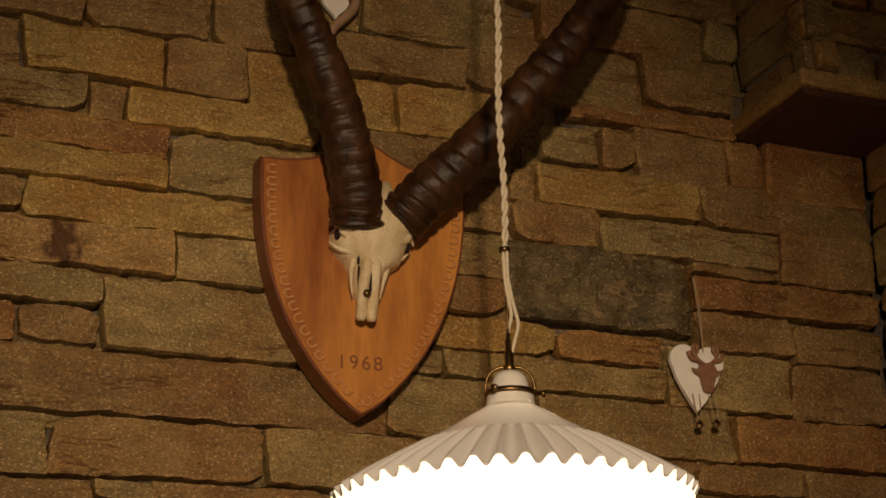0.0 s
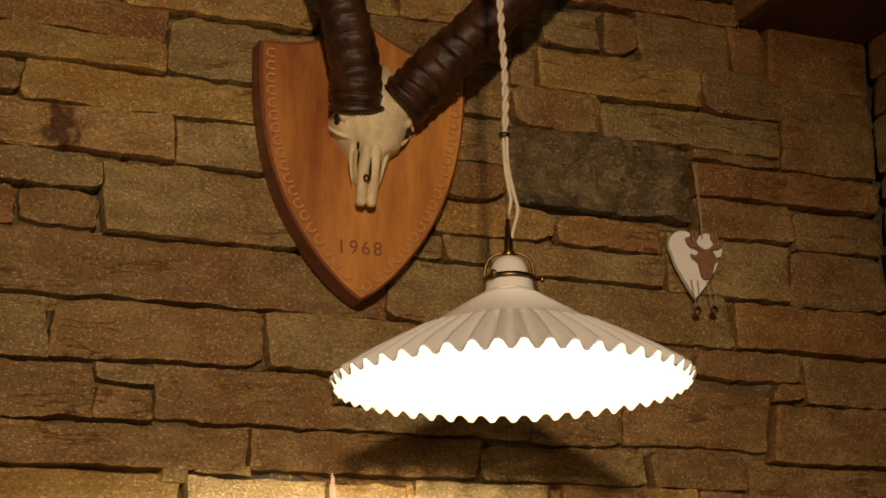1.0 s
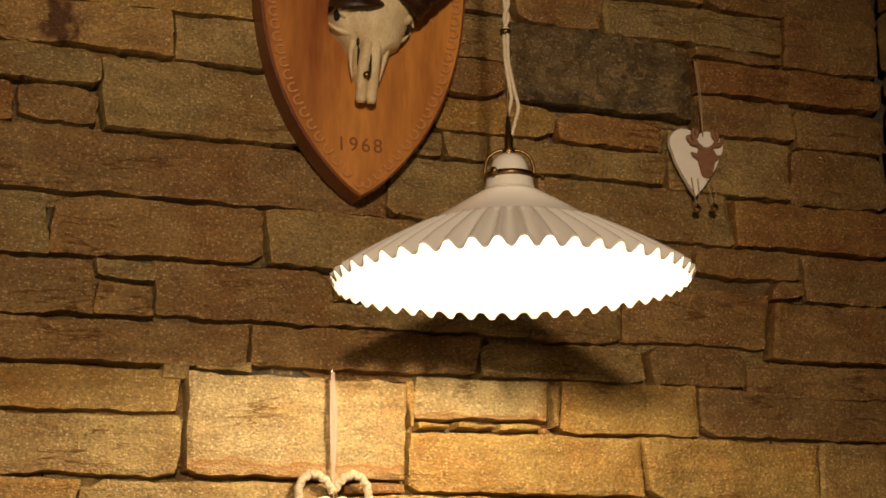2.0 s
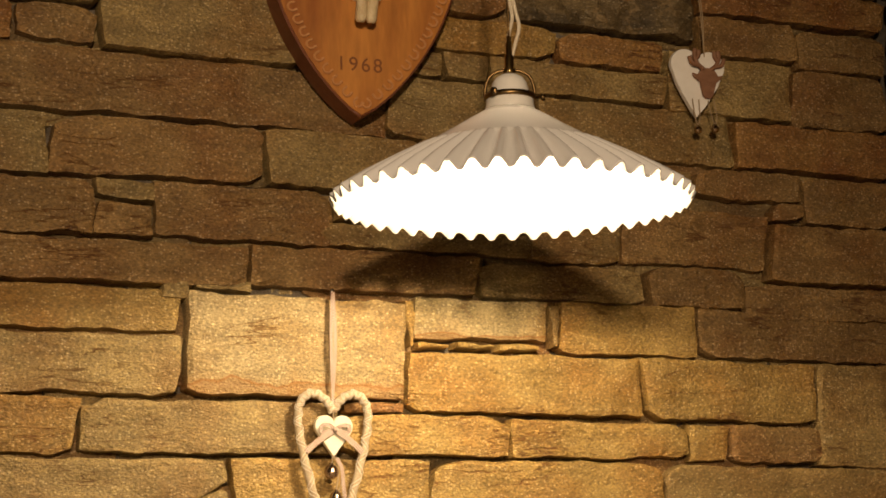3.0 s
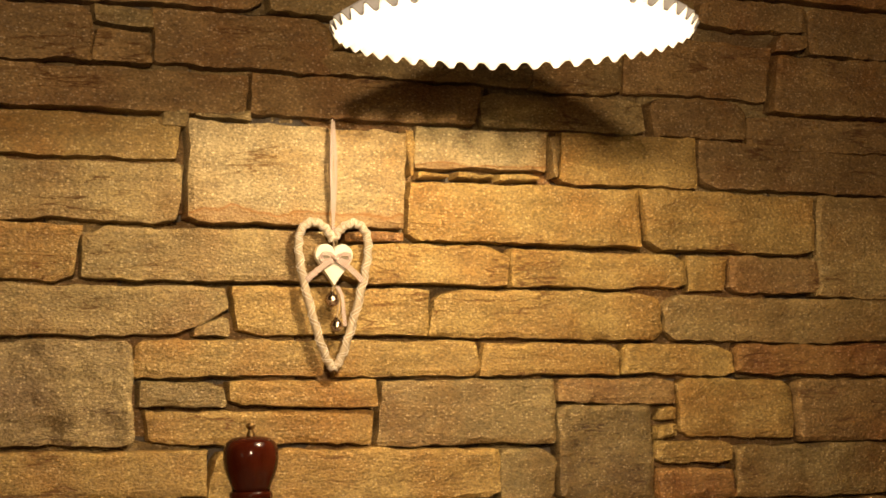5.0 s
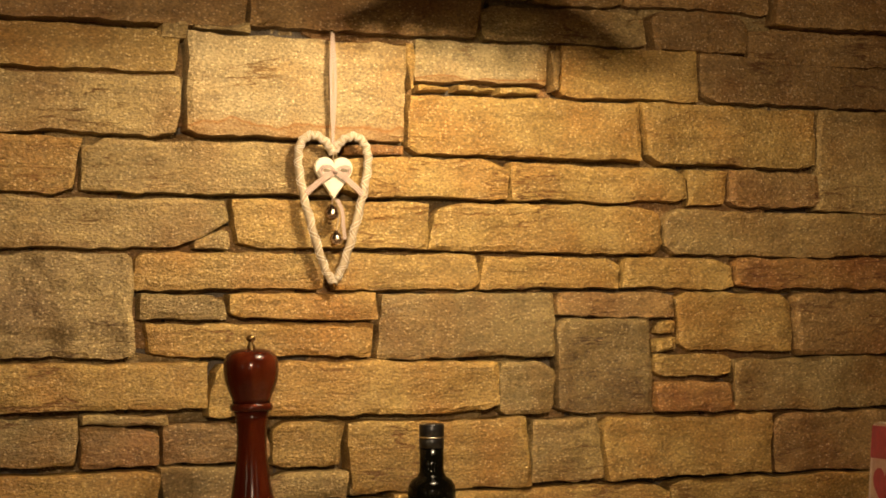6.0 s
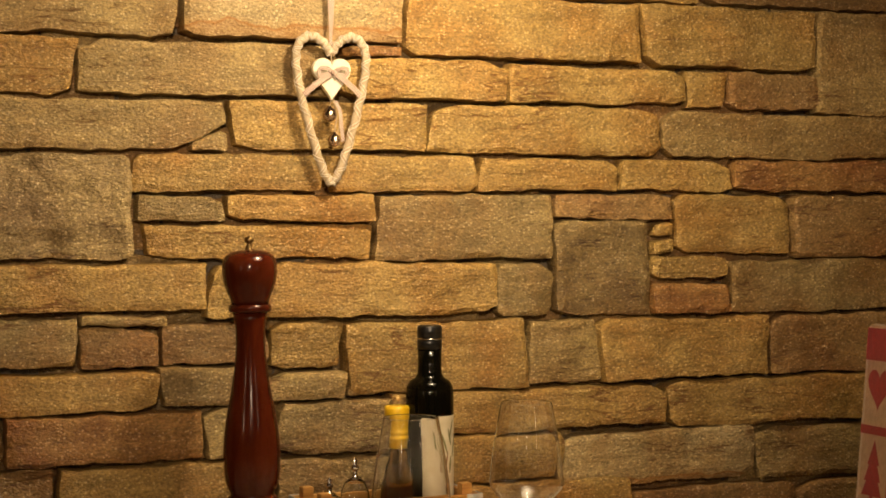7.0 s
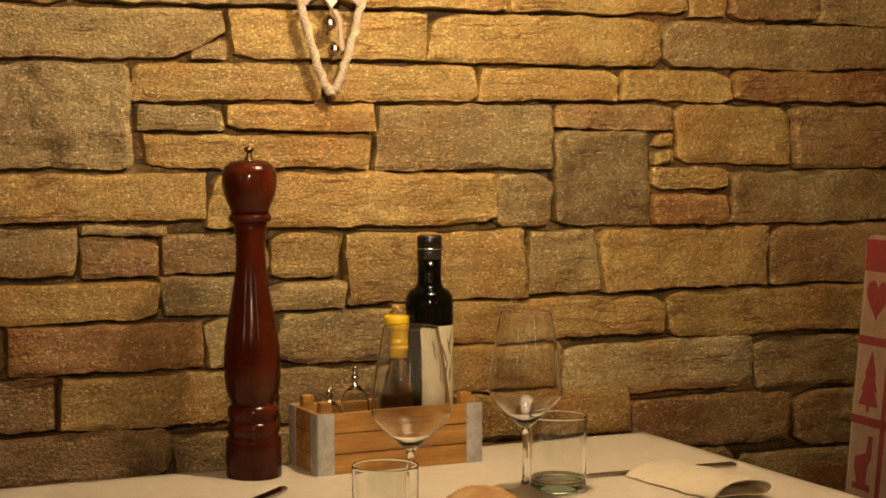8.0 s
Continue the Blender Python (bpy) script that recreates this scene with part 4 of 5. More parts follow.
    wire("string", [(-0.001, -0.010, 1.404 + z), (-0.003, -0.010, 1.39 + z)], 0.0009, STRING, root, 4)
    bell(root, -0.004, -0.012, 1.380 + z, 0.0105, COPPER_BELL)
    wire("string", [(0.003, -0.010, 1.402 + z), (0.011, -0.012, 1.385 + z), (0.010, -0.012, 1.36 + z), (0.004, -0.012, 1.350 + z)], 0.0009, STRING, root, 12)
    wire("string", [(0.001, -0.010, 1.402 + z), (0.007, -0.012, 1.38 + z), (0.003, -0.012, 1.352 + z)], 0.0009, STRING, root, 12)
    bell(root, 0.003, -0.012, 1.343 + z, 0.0095, COPPER_BELL)
    flat_band("ribbon_end", [(0.004, -0.015, 1.400 + z), (0.011, -0.016, 1.384 + z), (0.013, -0.016, 1.362 + z), (0.016, -0.015, 1.342 + z)], 0.0055, root)


# gingham: two crossed stripe patterns woven at 2.5 mm
RIBBON = material("gingham_ribbon", (0.30, 0.15, 0.11), 0.85)
_n, _l = RIBBON.node_tree.nodes, RIBBON.node_tree.links
_c, _k = _n.new("ShaderNodeTexCoord"), _n.new("ShaderNodeTexChecker")
_k.inputs["Scale"].default_value = 480.0
_k.inputs["Color1"].default_value, _k.inputs["Color2"].default_value = (0.26, 0.145, 0.105, 1), (0.58, 0.48, 0.39, 1)
_l.new(_c.outputs["Object"], _k.inputs["Vector"])
_l.new(_k.outputs["Color"], _n["Principled BSDF"].inputs["Base Color"])


def flat_band(name, path, width, parent):
    pts = spline(path, 20)
    bm = bmesh.new()
    rows = []
    for i, q in enumerate(pts):
        way = (pts[min(i + 1, 20)] - pts[max(i - 1, 0)]).normalized()
        side = way.cross(Vector((0, 1, 0))).normalized() * width / 2
        rows.append((bm.verts.new(q + side), bm.verts.new(q - side)))
    for a, b in zip(rows, rows[1:]):
        bm.faces.new((a[0], a[1], b[1], b[0]))
    ob = part(name, bm, RIBBON, parent, "gingham ribbon")
    ob.modifiers.new("thick", "SOLIDIFY").thickness = 0.0006
    return ob


white_heart()
ring_heart()
wicker_heart()

# ---- table ----
TABLE_TURN = 3.4
TABLE = pose(1.313, -0.036, 0.0, 0, 0, TABLE_TURN)  # origin at the far right corner; the top runs to -x and -y
LONG, DEEP, TOP = 1.3, 0.8, 0.75


def on_table(x, y, z=TOP):
    return Vector((x, y, z))


def table():
    root = thing("dining_table", (1.313, -0.036, 0.0), "wooden dining table against the stone wall", "table", "", TABLE_TURN)
    part("tabletop", block((LONG - 0.02, DEEP - 0.02, 0.035), (-LONG / 2, -DEEP / 2, TOP - 0.0215), 0.004), CHAIR_WOOD, root)
    for x in (-0.07, -LONG + 0.07):
        for y in (-0.07, -DEEP + 0.07):
            part("leg", block((0.06, 0.06, 0.71), (x, y, 0.355), 0.004), CHAIR_WOOD, root)
    cloth = thing("tablecloth", (1.313, -0.036, TOP), "plain cream linen tablecloth spread over the table", "tablecloth", "", TABLE_TURN)
    bm = bmesh.new()
    nx, ny = 90, 60
    drop = 0.16
    rows = []
    for j in range(ny + 1):
        row = []
        for i in range(nx + 1):
            u, v = -LONG - drop + (LONG + 2 * drop) * i / nx, -DEEP - drop + (DEEP + drop) * j / ny
            x, y, z = u, v, 0.0
            over = max(0, -v - DEEP), max(0, u), max(0, -LONG - u)
            if over[0] > 0:
                y, z = -DEEP - 0.004 - 0.012 * math.sin(u * 34) * over[0] / drop, -over[0]
            if over[1] > 0:
                x, z = 0.004 + 0.010 * math.sin(v * 31) * over[1] / drop, min(z, -over[1])
            if over[2] > 0:
                x, z = -LONG - 0.004, min(z, -over[2])
            if z == 0:
                z = 0.0006 * noise.noise(Vector((u * 9, v * 9, 0))) + 0.0004 * noise.noise(Vector((u * 30, v * 6, 4)))
            row.append(bm.verts.new((x, y, z)))
        rows.append(row)
    for a, b in zip(rows, rows[1:]):
        for i in range(nx):
            bm.faces.new((a[i], a[i + 1], b[i + 1], b[i]))
    sheet = part("cloth", bm, LINEN, cloth, "", True)
    sheet.modifiers.new("thick", "SOLIDIFY").thickness = 0.0015


table()


def pepper_mill():
    H = 0.462
    root = thing("pepper_mill", (0.650, -0.135, TOP + 0.001), "tall turned dark red lacquered wooden pepper mill with brass knob", "pepper mill")
    root.matrix_world = pose(0.650, -0.135, TOP + 0.001, 0, -0.5, 0) @ Matrix.Diagonal((1, 1, 0.972, 1))
    body = [(0, 0), (0.0375, 0), (0.0385, 0.002), (0.0385, 0.052), (0.0375, 0.056), (0.0345, 0.058), (0.0345, 0.061), (0.0365, 0.066), (0.0365, 0.074), (0.034, 0.079), (0.0325, 0.080), (0.0325, 0.083),
            (0.0355, 0.088), (0.0355, 0.097), (0.033, 0.102), (0.0300, 0.104), (0.0302, 0.108), (0.0335, 0.114), (0.0368, 0.125), (0.0386, 0.143), (0.0392, 0.165), (0.0380, 0.185), (0.0355, 0.205), (0.0320, 0.227), (0.0272, 0.252), (0.0232, 0.278), (0.0207, 0.303), (0.0200, 0.322),
            (0.0203, 0.337), (0.0218, 0.350), (0.0240, 0.362), (0.0, 0.362)]
    part("body", lathe(body, 48), MILL_WOOD, root, "", True)
    part("collar", lathe([(0, 0.3615), (0.0265, 0.3615), (0.0290, 0.364), (0.0295, 0.368), (0.0285, 0.3715), (0.0262, 0.373), (0, 0.373)], 48), MILL_WOOD, root, "", True)
    part("head", lathe([(0, 0.373), (0.0258, 0.373), (0.0268, 0.380), (0.0315, 0.391), (0.0360, 0.404), (0.0378, 0.418), (0.0372, 0.430), (0.0335, 0.440), (0.026, 0.446), (0.015, 0.4485), (0.004, 0.449), (0, 0.449)], 48), MILL_WOOD, root, "", True)
    part("knob", lathe([(0, 0.448), (0.0065, 0.448), (0.0058, 0.451), (0.0036, 0.456), (0.0034, 0.459), (0.0062, 0.4605), (0.0070, 0.4635), (0.0058, 0.4665), (0.002, 0.468), (0, 0.468)], 20), BRASS, root, "small brass knob", True)


pepper_mill()


def crate():
    W, D, H, T = 0.252, 0.108, 0.086, 0.009
    root = thing("condiment_crate", (0.729, -0.176, TOP + 0.001), "small pine condiment crate with zinc corner straps", "crate", "", 3.6)
    for side, (y, tag) in enumerate(((T / 2, "front"), (D - T / 2, "back"))):
        for k in range(3):
            part("board", block((W - 0.002, T, H / 3 - 0.0014), (W / 2, y, H / 3 * (k + 0.5)), 0.0012), CRATE_WOOD, root)
    for x in (T / 2, W - T / 2):
        for k in range(3):
            part("end_board", block((T, D - 2 * T - 0.001, H / 3 - 0.0014), (x, D / 2, H / 3 * (k + 0.5)), 0.0012), CRATE_WOOD, root)
    part("bottom_board", block((W - 2 * T - 0.001, D - 2 * T - 0.001, 0.006), (W / 2, D / 2, 0.003), 0.001), CRATE_WOOD, root)
    for x, sx in ((0, 1), (W, -1)):
        for y, sy in ((0, 1), (D, -1)):
            strap = part("corner_strap", block((0.0245, 0.0012, H + 0.001), (x + sx * 0.0122, y - sy * 0.0008, H / 2), 0.0003), ZINC, root, "zinc corner strap")
            part("strap_side", block((0.0012, 0.0245, H + 0.001), (x - sx * 0.0008, y + sy * 0.0122, H / 2), 0.0003), ZINC, strap)
            for h in (0.010, H / 2, H - 0.010):
                nail = lathe([(0, 0.0008), (0.0014, 0.0006), (0.0018, 0), (0, 0)], 8)
                bmesh.ops.transform(nail, matrix=pose(x + sx * 0.016, y - sy * 0.0014, h, 90 * sy, 0, 0), verts=nail.verts)
                part("nail_head", nail, ZINC, strap)
    for x in (0.018, W - 0.018):
        for y in (0.020, D - 0.020):
            part("corner_post", block((0.016, 0.016, 0.100), (x, y, 0.050), 0.001), CRATE_WOOD, root)


crate()
CRATE = pose(0.729, -0.176, TOP + 0.0075, 0, 0, 3.6)


def dark_bottle():
    p = CRATE @ Vector((0.196, 0.056, 0))
    root = thing("oil_bottle", p, "tall dark oil bottle with black cap and cream label", "bottle", "bottles in the crate")
    part("glass_body", lathe([(0, 0), (0.0325, 0), (0.0345, 0.003), (0.0345, 0.219), (0.0335, 0.230), (0.029, 0.238), (0.021, 0.243), (0.0178, 0.249), (0.0172, 0.258), (0.0172, 0.285), (0, 0.285)], 40), BOTTLE_GLASS, root, "very dark green glass", True)
    part("cap", lathe([(0, 0.284), (0.0178, 0.284), (0.0178, 0.298), (0.0172, 0.2985), (0.0172, 0.300), (0.0180, 0.3005), (0.0180, 0.316), (0.0165, 0.318), (0, 0.318)], 36), BLACK_CAP, root, "black cap", True)
    part("cap_band", lathe([(0.0174, 0.2984), (0.0182, 0.2984), (0.0182, 0.3002), (0.0174, 0.3002)], 36, (0, 0, 0), True), CHROME, root, "thin silver band", True)
    bm = bmesh.new()
    a0, a1 = radians(-128), radians(-32)
    rows = []
    for i in range(25):
        a = a0 + (a1 - a0) * i / 24
        rows.append([bm.verts.new((0.0349 * math.cos(a), 0.0349 * math.sin(a), h)) for h in (0.050, 0.100, 0.150, 0.190)])
    for a, b in zip(rows, rows[1:]):
        for k in range(3):
            bm.faces.new((a[k], b[k], b[k + 1], a[k + 1]))
    label = part("paper_label", bm, PAPER, root, "cream paper label with a drawn branch", True)

    def print_strip(ang, h0, h1, w, lean, mat):
        bm = bmesh.new()
        ring = []
        for k in range(7):
            s = k / 6
            a = radians(ang + lean * s)
            half = w * math.sin(math.pi * (0.12 + 0.8 * s))
            ring.append([bm.verts.new((0.0353 * math.cos(a + e), 0.0353 * math.sin(a + e), h0 + (h1 - h0) * s)) for e in (-half, half)])
        for a, b in zip(ring, ring[1:]):
            bm.faces.new((a[0], a[1], b[1], b[0]))
        part("print", bm, mat, label)

    for ang, h0, h1, w, lean, mat in ((-60, 0.155, 0.185, 0.05, 14, INK), (-54, 0.148, 0.172, 0.06, -10, INK), (-66, 0.135, 0.165, 0.05, -16, INK), (-48, 0.130, 0.160, 0.06, 12, INK), (-74, 0.11, 0.14, 0.05, 10, BROWN_INK), (-58, 0.108, 0.132, 0.07, 4, INK), (-86, 0.14, 0.175, 0.05, -8, INK)):
        print_strip(ang, h0, h1, w, lean, mat)


def yellow_bottle():
    p = CRATE @ Vector((0.147, 0.062, 0))
    root = thing("vinegar_bottle", p, "small glass vinegar bottle with bright yellow cap, in the crate", "bottle", "bottles in the crate")
    part("glass_body", lathe([(0, 0), (0.027, 0), (0.0285, 0.003), (0.0285, 0.080), (0.026, 0.098), (0.018, 0.122), (0.0145, 0.135), (0.0142, 0.150), (0, 0.150)], 36), AMBER, root, "amber glass", True)
    cap = lathe([(0, 0.146), (0.0148, 0.146), (0.0148, 0.158), (0.0164, 0.1595), (0.0164, 0.1635), (0.0150, 0.165), (0.0150, 0.1665), (0.0164, 0.168), (0.0164, 0.172), (0.0152, 0.174), (0.0164, 0.177), (0.0168, 0.186), (0.0178, 0.188), (0.0181, 0.200), (0.0168, 0.204), (0, 0.204)], 36)
    part("cap", cap, YELLOW, root, "bright yellow ribbed cap", True)


AMBER = glass_material("pale_amber_glass", (0.85, 0.62, 0.25))


def shaker(x, y, tall):
    p = CRATE @ Vector((x, y, 0))
    root = thing("salt_shaker", p, "small clear glass shaker with a slender chrome finial, in the crate", "salt shaker", "shakers in the crate")
    h = tall
    part("glass", lathe([(0, 0), (0.019, 0), (0.0208, 0.003), (0.0213, h * 0.52), (0.0198, h * 0.64), (0.0150, h * 0.73), (0.0090, h * 0.77), (0.0080, h * 0.765), (0.0140, h * 0.72), (0.0187, h * 0.635), (0.0201, h * 0.52), (0.0197, 0.006), (0, 0.006)], 32), CLEAR, root, "clear glass", True)
    part("salt", lathe([(0, 0.0068), (0.0188, 0.0068), (0.0188, h * 0.30), (0, h * 0.33)], 24), WHITE_PAINT, root, "white salt", True)
    part("top", lathe([(0, h * 0.765), (0.0092, h * 0.765), (0.0096, h * 0.785), (0.0042, h * 0.805), (0.0028, h * 0.85), (0.0058, h * 0.875), (0.0058, h * 0.90), (0.0026, h * 0.925), (0.0042, h * 0.96), (0.0020, h * 0.99), (0, h)], 24), CHROME, root, "slender chrome finial", True)


dark_bottle()
yellow_bottle()
shaker(0.078, 0.054, 0.136)
shaker(0.044, 0.066, 0.108)


def wine_glass(place):
    root = thing("wine_glass", place, "empty clear stemmed wine glass on the tablecloth", "wine glass", "wine glasses on the table")
    out = [(0, 0), (0.040, 0), (0.0405, 0.0012), (0.036, 0.0028), (0.018, 0.0055), (0.0065, 0.011), (0.0040, 0.022), (0.0036, 0.050), (0.0040, 0.078), (0.0062, 0.089), (0.0120, 0.0945), (0.026, 0.1075), (0.0400, 0.1210),
           (0.0468, 0.1290), (0.0487, 0.1370), (0.0465, 0.160), (0.0430, 0.185), (0.0385, 0.212), (0.0342, 0.2360), (0.0337, 0.2390), (0.0335, 0.2397), (0.0331, 0.2400)]
    inn = [(0.0328, 0.2400), (0.0326, 0.2397), (0.0328, 0.2390), (0.0333, 0.2360), (0.0380, 0.212), (0.0425, 0.185), (0.0460, 0.160), (0.0482, 0.1371), (0.0463, 0.1293), (0.0395, 0.1215), (0.0255, 0.1082), (0.0117, 0.0960), (0.004, 0.0935), (0, 0.0930)]
    cut = 10  # where the bowl begins
    part("bowl", lathe([(0.0, 0.0886), (0.0060, 0.0888)] + out[cut:] + inn, 56), CLEAR, root, "thin clear bowl", True)
    part("stem_and_foot", lathe(out[:cut - 1] + [(0.0056, 0.0876), (0.0, 0.0882)], 40), CLEAR, root, "", True)
    return root


first = wine_glass((0.9467, -0.385, TOP + 0.0015))
copy_thing(first, pose(0.7503, -0.4782, TOP + 0.0015))


def tumbler(place):
    root = thing("water_tumbler", place, "empty greenish thick-based glass water tumbler on the tablecloth", "glass", "tumblers on the table")
    part("thick_base", lathe([(0, 0), (0.0335, 0), (0.0352, 0.0006), (0.0366, 0.0028), (0.0372, 0.0070), (0.0373, 0.0125), (0.0371, 0.0133), (0.0362, 0.0137), (0.034, 0.0137), (0.030, 0.0128), (0, 0.0120)], 48), BASE_GREEN, root, "thick greenish base", True)
    part("wall", lathe([(0.0373, 0.0142), (0.0374, 0.020), (0.0380, 0.085), (0.0382, 0.098), (0.0382, 0.0998), (0.0378, 0.1006), (0.0372, 0.1008), (0.0371, 0.1006), (0.0369, 0.0998), (0.0369, 0.098), (0.0367, 0.085), (0.0361, 0.020), (0.0360, 0.0142)], 56, (0, 0, 0), True), GREENISH, root, "", True)
    return root


first = tumbler((0.9974, -0.3785, TOP + 0.0015))
copy_thing(first, pose(0.670, -0.6076, TOP + 0.0015))


def napkin():
    root = thing("folded_napkin", (1.181, -0.428, TOP + 0.002), "loosely rolled ivory cotton napkin lying over a knife", "napkin", "", -83)
    bm = bmesh.new()
    n = 36
    section = spline([(0, -0.040, 0.004), (0, 0.0, 0.008), (0, 0.034, 0.008), (0, 0.046, 0.016), (0, 0.036, 0.026), (0, 0.006, 0.030), (0, -0.026, 0.024), (0, -0.046, 0.010), (0, -0.052, 0.002)], 44)
    rows = []
    for i in range(n + 1):
        s = i / n - 0.5
        row = []
        for j, q in enumerate(section):
            wide, high = 0.88 - 0.22 * s, 0.76 + 0.3 * s
            wave = 0.0016 * noise.noise(Vector((s * 7, j * 0.16, 2)))
            row.append(bm.verts.new((s * 0.195 + 0.012 * (q.y / 0.05) * (0.5 + s), q.y * wide + wave, max(0.001, q.z * high + wave))))
        rows.append(row)
    for a, b in zip(rows, rows[1:]):
        for j in range(44):
            bm.faces.new((a[j], a[j + 1], b[j + 1], b[j]))
    cloth = part("cloth", bm, NAPKIN, root, "", True)
    cloth.modifiers.new("thick", "SOLIDIFY").thickness = 0.0016


napkin()


def table_knife(place, turn, label):
    root = thing("table_knife", place, label, "knife", "cutlery", turn)
    bm = block((0.10, 0.016, 0.005), (0.05, 0, 0.003), 0.002)
    part("handle", bm, STEEL, root, "", True)
    blade = slab([(0, -0.008), (-0.10, -0.009), (-0.125, -0.006), (-0.135, 0.004), (-0.128, 0.008), (0, 0.006)], 0.0018, 0.0004)
    bmesh.ops.transform(blade, matrix=pose(0, 0, 0.0035, 90, 0, 0), verts=blade.verts)
    part("blade", blade, STEEL, root)


table_knife((1.20, -0.323, TOP + 0.0015), -2, "steel table knife lying half under the napkin")
table_knife((0.572, -0.330, TOP + 0.0015), 225, "steel table knife lying on the tablecloth")


def bread():
    root = thing("bread_roll", (0.822, -0.530, TOP + 0.0015), "small golden bread roll on the tablecloth", "bread")
    part("crust", blob((0, 0, 0.023), (0.047, 0.040, 0.025), 3.0, 0.12, 25, 4), BREAD, root, "", True)


bread()


# ---- chair with a woven cover ----
def chair():
    root = thing("dining_chair", (1.408, -0.675, 0.0), "dark wooden chair with a cream and red patterned woven cover", "chair")
    part("seat", block((0.42, 0.44, 0.035), (-0.20, 0, 0.455), 0.008), CHAIR_WOOD, root)
    for x in (-0.38, -0.02):
        for y in (-0.19, 0.19):
            part("leg", block((0.036, 0.036, 0.44), (x, y, 0.22), 0.004), CHAIR_WOOD, root)
    tilt = 5.0
    back = part("backrest", block((0.028, 0.50, 0.62), (0, 0, 0.31), 0.010, (0, 0, 0)), COVER, root, "cream woven cover with red borders and motifs")
    back.matrix_local = pose(-0.002, 0.0, 0.465, 0, tilt, 0)
    face = -0.0136

    def motif(name, outline, y, z, mat=RED):
        bm = slab(outline, 0.0009)
        bmesh.ops.transform(bm, matrix=pose(face, y, z, 0, 0, -90), verts=bm.verts)
        part(name, bm, mat, back)

    for k in range(5):
        z = 0.035 + k * 0.11
        motif("border_band", [(-0.245, -0.006), (0.245, -0.006), (0.245, 0.006), (-0.245, 0.006)], 0, z)
    for k in range(5):
        y = -0.14 + 0.078 * k
        motif("border_band", [(-0.005, -0.29), (0.005, -0.29), (0.005, 0.29), (-0.005, 0.29)], y + 0.002, 0.30)
    motif("top_band", [(-0.245, -0.022), (0.245, -0.022), (0.245, 0.022), (-0.245, 0.022)], 0, 0.592)
    tree = [(-0.003, -0.042), (0.003, -0.042), (0.003, -0.034), (0.022, -0.034), (0.013, -0.014), (0.018, -0.014), (0.009, 0.008), (0.013, 0.008), (0.0, 0.042), (-0.013, 0.008), (-0.009, 0.008), (-0.018, -0.014), (-0.013, -0.014), (-0.022, -0.034), (-0.003, -0.034)]
    plain = [(-0.020, -0.040), (0.020, -0.040), (0.020, -0.032), (0.010, -0.030), (0.010, -0.008), (0.018, 0.006), (0.018, 0.036), (0.008, 0.036), (0.006, 0.012), (-0.018, 0.004), (-0.018, -0.012), (-0.010, -0.030), (-0.020, -0.032)]
    heart = [(x, z + 0.028) for x, z in heart_outline(0.050, 0.056, 24)]
    for col in range(5):
        y = 0.211 - 0.078 * col
        for row, shape in ((0, heart), (1, tree), (2, plain), (3, tree), (4, heart)):
            motif("woven_motif", shape, y, 0.09 + row * 0.11)


chair()

# ---- stone work: the pieces of the walls, last ----
STONES = []  # the wall behind the table: left, right, bottom and top in millimetres, and the kind of stone
STONES += [
    (205, 400, 2513, 2591, "b"), (406, 603, 2520, 2629, "b"), (611, 741, 2519, 2652, "b"), (205, 308, 2426, 2510, "b"), (315, 530, 2425, 2508, "o"), (537, 665, 2417, 2508, "b"),
    (671, 780, 2407, 2506, "o"), (205, 413, 2363, 2426, "g"), (419, 473, 2359, 2405, "b"), (477, 790, 2353, 2416, "o"), (205, 541, 2306, 2363, "r"), (548, 819, 2257, 2351, "g"),
    (205, 543, 2249, 2300, "o"), (205, 324, 2198, 2244, "b"), (332, 685, 2185, 2249, "o"), (205, 555, 2111, 2183, "s"), (561, 709, 2106, 2177, "g"), (205, 450, 2057, 2110, "g"),
    (205, 329, 1995, 2044, "r"), (335, 450, 1997, 2048, "b"), (454, 764, 1994, 2103, "g"), (205, 896, 1897, 1987, "b"), (746, 859, 2571, 2675, "g"), (864, 1117, 2576, 2732, "g"),
]
STONES += [
    (819, 1042, 2500, 2571, "b"), (1048, 1187, 2517, 2603, "b"), (829, 917, 2403, 2484, "o"), (922, 1120, 2411, 2494, "o"), (790, 1117, 2339, 2393, "b"), (781, 1115, 2287, 2333, "b"),
    (1120, 1167, 2315, 2361, "b"), (1032, 1111, 2248, 2298, "b"), (1028, 1106, 2169, 2240, "g"), (989, 1098, 2105, 2161, "b"), (988, 1191, 2047, 2100, "o"), (944, 992, 1996, 2030, "g"),
    (996, 1070, 1999, 2036, "g"), (1073, 1389, 1985, 2039, "g"), (905, 1150, 1902, 1991, "g"), (1195, 1385, 2044, 2098, "r"), (1113, 1442, 2101, 2240, "d"), (1117, 1279, 2239, 2308, "b"),
    (1283, 1627, 2236, 2300, "g"), (1456, 1623, 2215, 2237, "b"), (1632, 1826, 2216, 2315, "b"), (1452, 1826, 2157, 2214, "r"), (1451, 1639, 2087, 2145, "b"), (1642, 1826, 2078, 2135, "b"),
]
